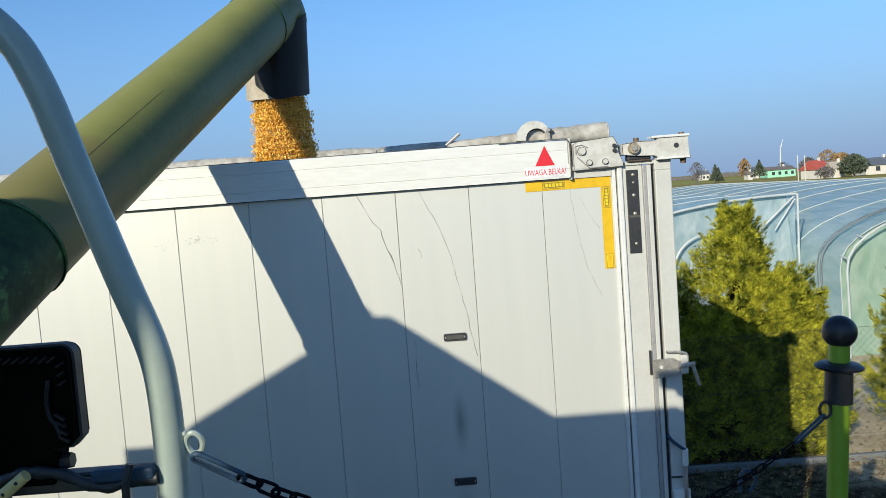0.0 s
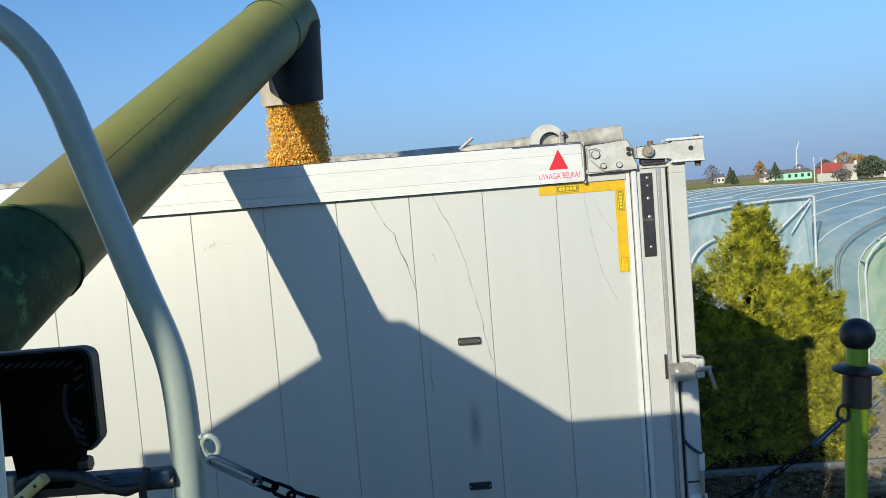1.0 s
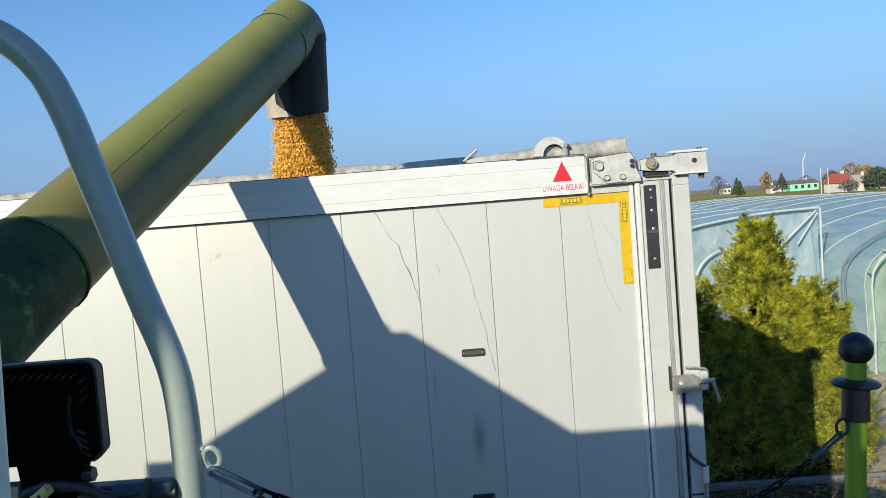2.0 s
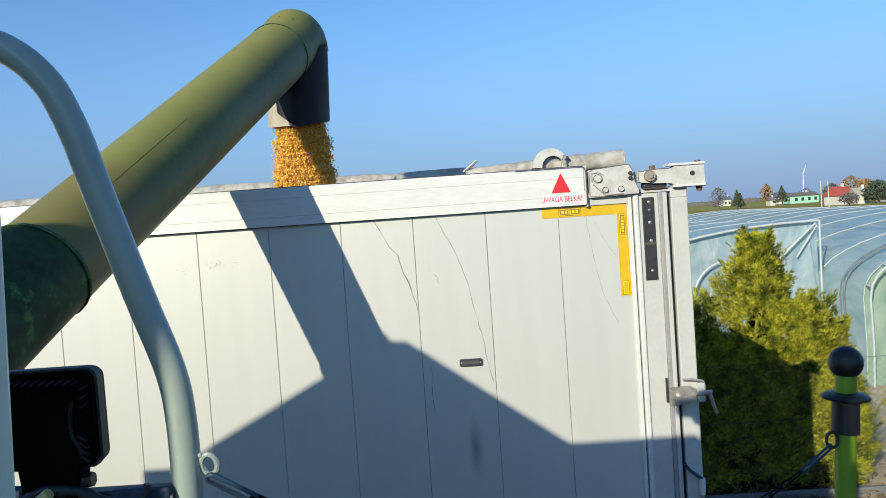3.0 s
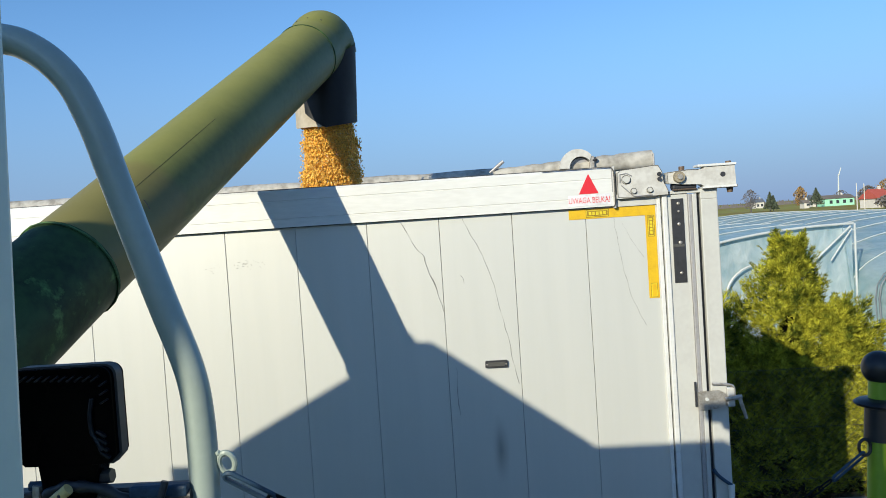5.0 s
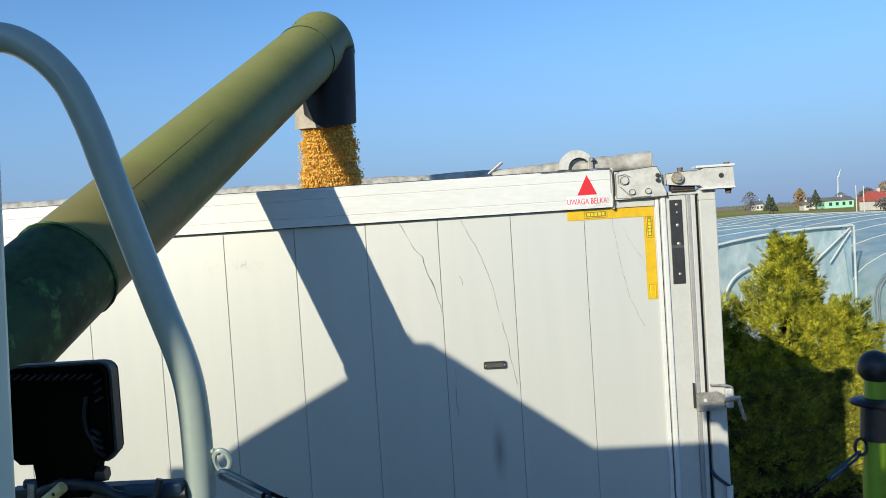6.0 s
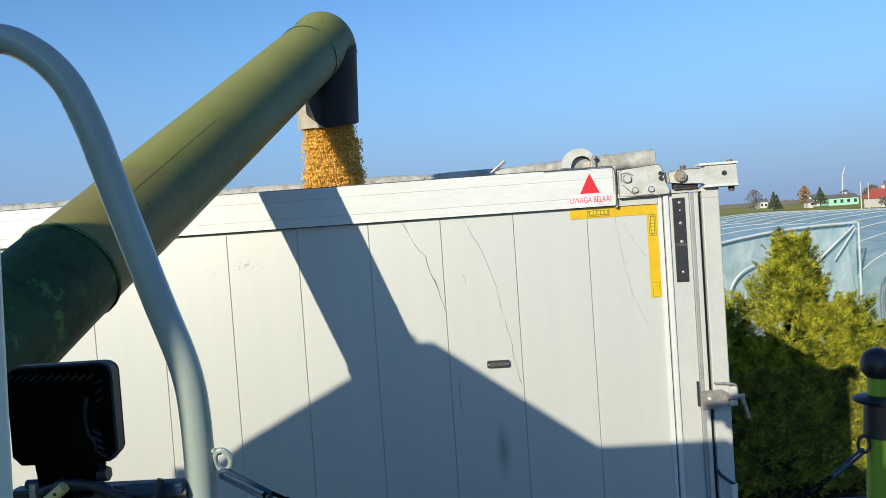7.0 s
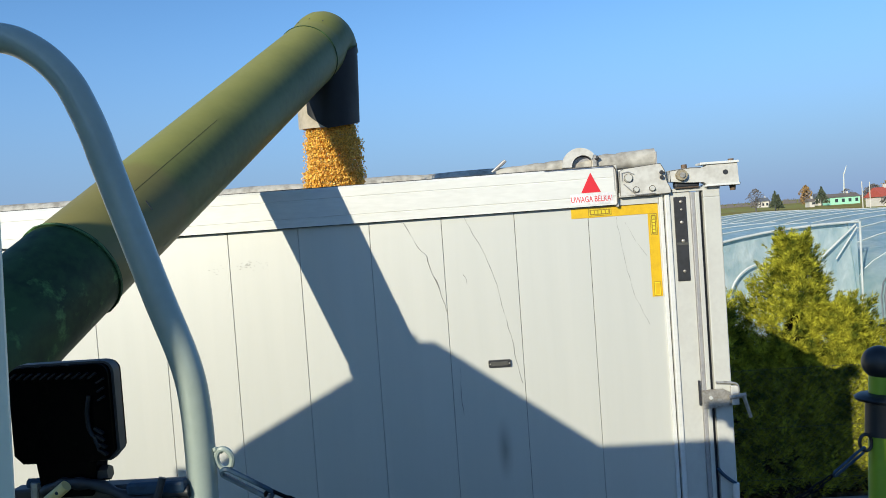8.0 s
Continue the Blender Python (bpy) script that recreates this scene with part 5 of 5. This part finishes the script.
def thuja(x, y, h, r, plumes, seed, label, top=0.75):
    """A ragged cone of upright feathery plumes, each of many flat sprays, clipped flat along the fence."""
    face = FENCE + 0.07 - y
    rng = random.Random(seed)
    t = thing("thuja", label, "conifer", "thujas behind the fence", at=(x, y, 0))
    bm = bmesh.new()
    rod(bm, (0, 0, -0.05), (0, 0, h * 0.8), 0.06, 0.012, 8)
    part("trunk", bm, M_BARK, t)
    # near-black core fills the crown in place of deep shade between sprays
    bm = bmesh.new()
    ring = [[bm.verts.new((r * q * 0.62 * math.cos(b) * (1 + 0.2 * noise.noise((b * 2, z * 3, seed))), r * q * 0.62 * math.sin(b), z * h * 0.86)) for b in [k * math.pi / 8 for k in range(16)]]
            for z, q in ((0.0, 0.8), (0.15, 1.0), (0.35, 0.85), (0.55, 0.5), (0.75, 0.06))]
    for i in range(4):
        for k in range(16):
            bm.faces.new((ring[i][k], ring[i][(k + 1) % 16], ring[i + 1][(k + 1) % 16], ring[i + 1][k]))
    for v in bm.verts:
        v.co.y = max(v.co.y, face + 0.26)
    part("shade_core", bm, M_CORE, t, "near-black core standing for shade deep in the crown")
    vs, fs = [], []
    for k in range(plumes):
        u = rng.random() ** 0.85
        a = 2.39996 * k + rng.uniform(-0.4, 0.4)
        rad = r * (0.72 + 0.28 * min(1, u / 0.2)) * max(0.05, 1 - max(0, u - 0.15) / 0.85) ** top
        rad *= 1 + 0.75 * noise.noise((math.cos(a) * 1.3 + seed, math.sin(a) * 1.3, u * 3.5))
        out = Vector((math.cos(a), math.sin(a), 0))
        lift = rng.uniform(0.35, 1.3) + u * 0.9
        d = (out + Vector((0, 0, lift))).normalized()
        length = rng.uniform(0.24, 0.52) * (1 - 0.35 * u) * (0.75 + 0.25 * h / 3) * (1.5 if rng.random() < 0.14 else 1)
        base = out * max(0, rad - length * 0.42 * out.dot(d)) + Vector((0, 0, u * h * 0.84 - 0.02))
        if base.z + d.z * length > h:
            base.z = h - d.z * length * rng.uniform(0.95, 1.2)
        if base.y > r * 0.4 and k % 3:
            base.y = -base.y
            out = Vector((out.x, -out.y, 0))
            d = Vector((d.x, -d.y, d.z))
        for _ in range(rng.randint(26, 42)):
            f = rng.random() ** 0.8
            w = 0.078 * (1 - f) ** 0.8 + 0.006
            b = rng.uniform(0, 6.28)
            side = d.cross(Vector((0.3, 0.2, 1))).normalized()
            away = side * math.cos(b) + d.cross(side) * math.sin(b)
            c = base + d * length * f + away * w * rng.random() ** 0.5
            facing = away * 0.4 + out + Vector((rng.uniform(-.5, .5), rng.uniform(-.5, .5), rng.uniform(-.1, .5)))
            if c.y < face:
                lump = 0.5 + 0.75 * noise.noise(((x + c.x) * 7, c.z * 6, seed)) + 0.5 * noise.noise(((x + c.x) * 16, c.z * 14, seed))
                c.y = face + 0.26 * max(0.0, min(1.0, lump)) + 0.04 * rng.random()
                facing = Vector((rng.uniform(-.7, .7), -1, rng.uniform(-.1, .6)))
            spray(vs, fs, c, facing.normalized(),
                  (d + away * rng.uniform(0.1, 0.8)).normalized(), rng.uniform(0.045, 0.105), rng)
    me = bpy.data.meshes.new("crown")
    me.from_pydata([tuple(v) for v in vs], [], fs)
    me.materials.append(M_THUJA)
    ob = tagged(new("crown", me), "yellow-green scaly sprays")
    ob.parent = t
    return t


thuja(3.70, 9.74, 3.46, 0.80, 640, 3, "tall ragged yellow-green thuja, half in shade", 0.72)
thuja(4.14, 9.46, 2.50, 0.50, 440, 5, "shorter bushy thuja in sun", 0.30)
thuja(4.36, 9.32, 1.74, 0.32, 440, 17, "low thuja close behind the fence", 0.35)
thuja(3.40, 9.45, 2.00, 0.66, 520, 21, "clipped thuja against the fence, in shade", 0.3)
thuja(2.66, 9.60, 2.48, 0.60, 460, 14, "dense thuja in the trailer's shade", 0.45)
thuja(6.06, 9.68, 2.30, 0.64, 440, 11, "bushy thuja behind the wire fence", 0.4)


def sandy_path():
    """Trodden sand that runs from the kerb between the thujas to the tunnels."""
    def height(x, y):
        i, j = math.floor(x), math.floor(y)
        u, v = x - i, y - j
        g = lambda a, b: 0.03 * noise.noise((a * 0.7, b * 0.7, 0)) - 0.02
        return (g(i, j) * (1 - u) + g(i + 1, j) * u) * (1 - v) + (g(i, j + 1) * (1 - u) + g(i + 1, j + 1) * u) * v
    bm = bmesh.new()
    rows = []
    for k in range(26):
        y = FENCE + 0.04 + k * 0.2
        mid, wide = 5.05 + (y - 9) * 0.48, 0.42 + 0.03 * k + 0.12 * noise.noise((y * 1.7, 4, 0))
        rows.append([bm.verts.new((mid + wide * (q / 4 - 1) + 0.06 * noise.noise((y * 3, q, 1)), y, height(mid + wide * (q / 4 - 1), y) + (0.012 if 0 < q < 8 else -0.01))) for q in range(9)])
    for a, b in zip(rows, rows[1:]):
        for q in range(8):
            bm.faces.new((a[q], a[q + 1], b[q + 1], b[q]))
    tagged(linked("path", bm, M_SAND, smooth=True), "trodden pale sandy path between the thujas", "path", kind="structure")


sandy_path()


def tunnel(name, cx, half, y0, y1, wall, rise, label, spacing=1.9, cut=99):
    """A film tunnel: arched hoops along y, film laid over them."""
    t = thing(name, label, "polytunnel", "film tunnels")
    def profile(n=26):
        pts = [(cx - half, 0.0), (cx - half + 0.02, wall * 0.5)]
        pts += [(cx - half * math.cos(math.pi * i / n), wall + rise * max(0.0, math.sin(math.pi * i / n)) ** 0.85) for i in range(n + 1)]
        return pts + [(cx + half - 0.02, wall * 0.5), (cx + half, 0.0)]
    pr = [q for q in profile() if q[0] <= cut]
    if cut < 99:
        pr.append((cut + 0.02, 0.0))
    bm = bmesh.new()
    ys = []
    y = y0
    while y < y1:
        ys += [(y, 0.0), (y + spacing / 2, -0.035)]
        y += spacing
    cols = [[bm.verts.new((x, yy, z + sag * (1 if z > wall else 0.3))) for x, z in pr] for yy, sag in ys]
    for i in range(len(cols) - 1):
        for k in range(len(pr) - 1):
            bm.faces.new((cols[i][k], cols[i + 1][k], cols[i + 1][k + 1], cols[i][k + 1]))
    part("film_cover", bm, M_FILM, t, "milky blue-green polythene film", smooth=True)
    me = None
    for i, (yy, sag) in enumerate(ys):
        if sag:
            continue
        if me is None:
            bm = bmesh.new()
            sweep(bm, [(x, 0, z + 0.008) for x, z in (pr if cut > 90 else pr[:-1])], 0.0095, 8)
            ob = part("hoop", bm, M_HOOP, t, smooth=True)
            me = ob.data
        else:
            ob = new("hoop", me)
            ob.parent = t
        ob.location.y = yy
    return t, pr


def tunnels():
    near, pr = tunnel("polytunnel", 12.5, 5.38, 13.82, 37.5, 1.58, 1.42, "long film tunnel with white hoops", spacing=1.85)
    bm = bmesh.new()
    sweep(bm, [(x, 13.58, z + 0.03) for x, z in pr], 0.022, 8)
    part("end_hoop", bm, M_HOOP, near, smooth=True)
    bm = bmesh.new()
    sweep(bm, [(12.5 + (x - 12.5) * 1.012, 14.40, z * 1.012 + 0.02) for x, z in pr], 0.021, 8)
    sweep(bm, [(12.5 + (x - 12.5) * 1.010, 14.56, z * 1.010 + 0.015) for x, z in pr], 0.012, 8)
    part("dark_hose", bm, M_DARKPIPE, near, "dark band laid over the film", smooth=True)
    for k in range(4):
        bm = bmesh.new()
        x, z = pr[3 + k * 2]
        sweep(bm, [(x - 0.02, 13.56, z), (x + 0.02, 13.9, z + 0.03)], 0.02, 6)
        part("clamp", bm, M_HOOP, near)
    bm = bmesh.new()
    bm.faces.new([bm.verts.new((x, 13.88, z)) for x, z in pr])
    part("gable_film", bm, M_FILM_GREEN, near, "greenish clear gable film")
    far, pf = tunnel("polytunnel", 6.95, 4.6, 15.49, 30.5, 1.26, 1.70, "film tunnel with a crinkled gable and white braces", spacing=1.9, cut=7.2)
    bm = bmesh.new()
    top = [(x, z) for x, z in pf if x <= 7.0]
    vs = [bm.verts.new((x, 15.53, z)) for x, z in top] + [bm.verts.new((7.13, 15.53, top[-1][1])), bm.verts.new((7.13, 15.53, 0))]
    bm.faces.new(vs)
    part("gable_film", bm, M_FILM_BLUE, far, "crinkled clear gable film")
    bm = bmesh.new()
    sweep(bm, [(x, 15.40, z + 0.02) for x, z in top] + [(7.12, 15.40, top[-1][1] + 0.02)], 0.026, 8)
    part("gable_hoop", bm, M_HOOP, far, "white pipe along the gable's edge", smooth=True)
    for a, b, r in (((7.10, 15.38, 0), (7.13, 15.38, 2.98), 0.022), ((7.06, 15.40, 2.93), (6.15, 15.40, 2.12), 0.022), ((7.08, 15.40, 2.88), (6.66, 15.40, 2.28), 0.016),
                    ((5.25, 15.42, 0), (5.25, 15.42, 2.3), 0.022)):
        bm = bmesh.new()
        rod(bm, a, b, r, seg=8)
        part("gable_brace", bm, M_HOOP, far, smooth=True)
    bm = bmesh.new()
    sweep(bm, [(x, 15.38, z) for x, z in arc(5.3, 1.6, 0.7, 100, 200, 10)], 0.022, 8)
    part("gable_arch", bm, M_HOOP, far, smooth=True)


tunnels()


def house(name, x, y, w, d, wall, roof, wall_mat, roof_mat, label, windows=3, turn=0):
    t = thing(name, label, "house", at=(x, y, 0))
    t.rotation_euler.z = radians(turn)
    part("wall", boxed(-w / 2, 0, -0.1, w / 2, d, wall), wall_mat, t)
    bm = bmesh.new()
    o = 0.4
    a = [bm.verts.new(p) for p in ((-w / 2 - o, -o, wall), (w / 2 + o, -o, wall), (w / 2 + o, d + o, wall), (-w / 2 - o, d + o, wall))]
    b = [bm.verts.new(p) for p in ((-w / 2 - o, d / 2, wall + roof), (w / 2 + o, d / 2, wall + roof))]
    for f in ((a[0], a[1], b[1], b[0]), (a[2], a[3], b[0], b[1]), (a[1], a[2], b[1]), (a[3], a[0], b[0]), (a[3], a[2], a[1], a[0])):
        bm.faces.new(f)
    part("roof", bm, roof_mat, t)
    part("chimney", boxed(w * 0.2, d / 2 - 0.3, wall, w * 0.2 + 0.6, d / 2 + 0.3, wall + roof + 0.7), M_PLASTER, t)
    for i in range(windows):
        xx = -w / 2 + w * (i + 0.7) / (windows + 0.4)
        part("window", boxed(xx, -0.06, 0.9, xx + 1.1, 0.0, min(2.2, wall - 0.3)), M_PANE, t)


def far_village():
    house("house", 138.3, 310, 11.2, 8, 2.8, 1.5, M_MINT, M_BROWNROOF, "mint-green farmhouse with a dull brown roof", 4)
    house("barn", 136.2, 325, 4, 6, 2.8, 2.2, M_PLASTER, M_GREYROOF, "small pale barn with a dark roof", 1)
    house("house", 102.9, 205, 3.8, 7, 2.4, 2.5, M_PLASTER, M_REDROOF, "pale house with a red tiled roof", 2, 12)
    house("shed", 104.2, 200, 2.8, 6, 2.3, 1.9, M_PLASTER, M_BEIGE, "pale shed with a buff roof", 1, -8)
    house("barn", 118.5, 205, 9, 8, 2.4, 2.1, M_PLASTER, M_GREYROOF, "long pale barn with a slate-grey roof", 2, -4)
    house("house", 145.6, 420, 5, 5, 3.2, 2.0, M_PLASTER, M_GREYROOF, "small distant white cottage with a grey roof", 2)
    house("shed", 117.6, 290, 1.8, 4, 2.0, 1.2, M_PLASTER, M_BROWNROOF, "tiny pale hut beside the conifer", 1)
    # mast
    t = thing("white_mast", "tall white mast far behind the houses", "mast", at=(267, 600, 0))
    bm = bmesh.new()
    rod(bm, (0, 0, 0), (0.6, 0, 20.5), 0.8, 0.4, 8)
    part("pole", bm, M_HOOP, t)
    bm = bmesh.new()
    rod(bm, (0.6, -0.6, 19.5), (2.6, -0.6, 25.5), 0.5, 0.25, 8)
    part("blade", bm, M_HOOP, t)
    for x, y, h in ((81.8, 175, 6.2), (85.8, 180, 6.1)):
        bm = bmesh.new()
        rod(bm, (0, 0, 0), (0, 0, h), 0.12, 0.09, 6)
        p = thing("utility_pole", "weathered wooden utility pole by the field", "utility pole", "utility poles", at=(x, y, 0))
        part("pole", bm, M_PLASTER, p)


far_village()


def far_tree(name, x, y, h, r, mat, label, seed, count=700, bare=False, leaf=0.45):
    rng = random.Random(seed)
    t = thing(name, label, "tree", at=(x, y, 0))
    bm = bmesh.new()
    rod(bm, (0, 0, -0.1), (0, 0, h * 0.6), r * 0.09, r * 0.03, 6)
    for _ in range(18 if bare else 7):
        a, z = rng.uniform(0, 6.28), rng.uniform(0.25, 0.6) * h
        q = r * rng.uniform(0.5, 1)
        rod(bm, (0, 0, z), (q * math.cos(a), q * math.sin(a), z + h * rng.uniform(0.15, 0.4)), r * 0.03, r * 0.008, 4)
    part("trunk", bm, M_BRANCH, t)
    vs, fs = [], []
    for _ in range(count):
        u = rng.random()
        a = rng.uniform(0, 6.28)
        prof = max(0.0, math.sin(math.pi * min(1, 0.12 + 0.88 * u))) ** 0.6 if name != "spruce" else (1 - u) * 1.1
        q = r * prof * rng.random() ** 0.4 * (1 + 0.35 * noise.noise((math.cos(a) * 2 + seed, math.sin(a) * 2, u * 4)))
        c = Vector((q * math.cos(a), q * math.sin(a), h * (0.16 + 0.84 * u)))
        s = leaf * rng.uniform(0.5, 1.2)
        m = Euler((rng.uniform(0, 6), rng.uniform(0, 6), rng.uniform(0, 6))).to_matrix()
        i = len(vs)
        vs.extend([c + m @ Vector(v) * s for v in ((-1, 0, 0), (0, -0.4, 0.1), (1, 0, 0), (0, 0.4, 0.1))])
        fs.append((i, i + 1, i + 2, i + 3))
    me = bpy.data.meshes.new("crown")
    me.from_pydata([tuple(v) for v in vs], [], fs)
    me.materials.append(mat)
    ob = new("crown", me)
    ob.parent = t


def far_trees():
    far_tree("tree", 91.5, 272, 7.8, 3.0, M_BRANCH, "bare grey tree on the skyline", 1, 520, True, 0.35)
    far_tree("spruce", 94.4, 262, 6.3, 2.0, M_LEAF_DARK, "dark spruce on the skyline", 2)
    far_tree("spruce", 96.2, 264, 5.2, 1.7, M_LEAF_DARK, "dark spruce on the skyline", 3)
    far_tree("tree", 119.6, 300, 8.2, 2.2, M_LEAF_AUTUMN, "slender tree in orange autumn leaf", 4, 900)
    far_tree("spruce", 123.6, 296, 7.2, 2.6, M_LEAF_DARK, "dark spruce beside the green house", 5, 900)
    far_tree("tree", 108.9, 226, 5.9, 3.0, M_BRANCH, "leafless brown tree beside the red-roofed house", 12, 900, True)
    far_tree("tree", 152, 300, 9.2, 4.6, M_LEAF_AUTUMN, "broad tree in brown autumn leaf", 6, 900)
    far_tree("tree", 118, 225, 6.6, 4.2, M_LEAF_AUTUMN, "brown leafy tree behind the red roof", 7, 900)
    far_tree("tree", 105.3, 195, 5.6, 3.4, M_LEAF_DARK, "dark green bushy tree among the houses", 8, 1800)
    far_tree("tree", 148, 330, 6.0, 3.2, M_BRANCH, "bare shrub by the green house", 9, 300, True)
    far_tree("tree", 93, 185, 3.0, 2.2, M_BRANCH, "low scrub at the field's edge", 10, 300, True)
    rng = random.Random(4)
    vs, fs = [], []
    for _ in range(2600):
        x = rng.uniform(-500, 900)
        y = 620 + 40 * noise.noise((x * 0.01, 0, 0)) + rng.uniform(-10, 10)
        h = rng.uniform(1.2, 4.2) * (1 + 0.5 * noise.noise((x * 0.03, 2, 0)))
        w = rng.uniform(0.5, 2.2)
        i = len(vs)
        vs.extend([(x - w, y, -0.5), (x + w, y, -0.5), (x + w * rng.uniform(0.3, 0.9), y, h * rng.uniform(0.5, 0.8)), (x + rng.uniform(-0.6, 0.6), y, h), (x - w * rng.uniform(0.4, 1.0), y, h * rng.uniform(0.4, 0.8))])
        fs.append((i, i + 1, i + 2, i + 3, i + 4))
    me = bpy.data.meshes.new("far_wood")
    me.from_pydata(vs, [], fs)
    me.materials.append(M_BRANCH)
    tagged(new("far_wood", me), "hazy bare wood along the horizon", "wood", kind="stuff")


far_trees()


def near_grass():
    rng = random.Random(9)
    vs, fs = [], []
    for _ in range(16000):
        x, y = rng.uniform(1.2, 9.0), rng.uniform(6.0, 14)
        if noise.noise((x * 0.8, y * 0.8, 4)) < -0.15 or abs(y - FENCE) < 0.05 or (y > FENCE and abs(x - 5.05 - (y - 9) * 0.48) < 0.4):
            continue
        a, h = rng.uniform(0, 6.28), rng.uniform(0.03, 0.11)
        w = 0.006
        d = Vector((math.cos(a), math.sin(a), 0))
        b = Vector((x, y, -0.03))
        i = len(vs)
        vs.extend([tuple(b - d * w), tuple(b + d * w), tuple(b + d.cross(Vector((0, 0, 1))) * h * 0.5 + Vector((0, 0, h)))])
        fs.append((i, i + 1, i + 2))
    me = bpy.data.meshes.new("grass")
    me.from_pydata(vs, [], fs)
    me.materials.append(M_GRASS)
    tagged(new("grass", me), "short worn autumn grass", "grass", kind="stuff")


near_grass()


def litter():
    """Dead leaves and twigs by the fence."""
    rng = random.Random(12)
    vs, fs = [], []
    for _ in range(5200):
        x, y = rng.uniform(1.3, 7.5), FENCE + rng.gauss(-0.2, 0.9)
        z = 0.012 + rng.random() * 0.02
        s = rng.uniform(0.010, 0.028)
        twig = rng.random() < 0.12
        if y > FENCE + 0.05 and x > 4.55 and rng.random() < 0.6:
            continue
        m = Euler((rng.uniform(-0.6, 0.6), rng.uniform(-0.6, 0.6), rng.uniform(0, 6.3))).to_matrix()
        k = (s * 7, s * 0.12) if twig else (s, s * 0.6)
        i = len(vs)
        vs.extend([tuple(Vector((x, y, z)) + m @ Vector(v)) for v in ((-k[0], 0, 0), (0, -k[1], 0.004), (k[0], 0, 0), (0, k[1], 0.004))])
        fs.append((i, i + 1, i + 2, i + 3))
    me = bpy.data.meshes.new("leaf_litter")
    me.from_pydata(vs, [], fs)
    me.materials.append(M_LITTER)
    tagged(new("leaf_litter", me), "brown dead leaves and twigs along the fence", "leaf litter", kind="stuff")


litter()


# ---- what moves ----
def motions():
    top = 4.58 - DROP / 2
    for k, away, ob in grain_clumps:
        rows = []
        for f in range(frame(8.0)):
            u = (f / CYCLE + k / CLUMPS) % 1.0
            rows.append((f / FPS, pose(away * 0.10 * max(0.0, u - 0.26) + 0.004 * math.sin(f * 0.9 + 2 * k), 0, top - u * CLUMPS * DROP)))
        walk(ob, rows)


motions()
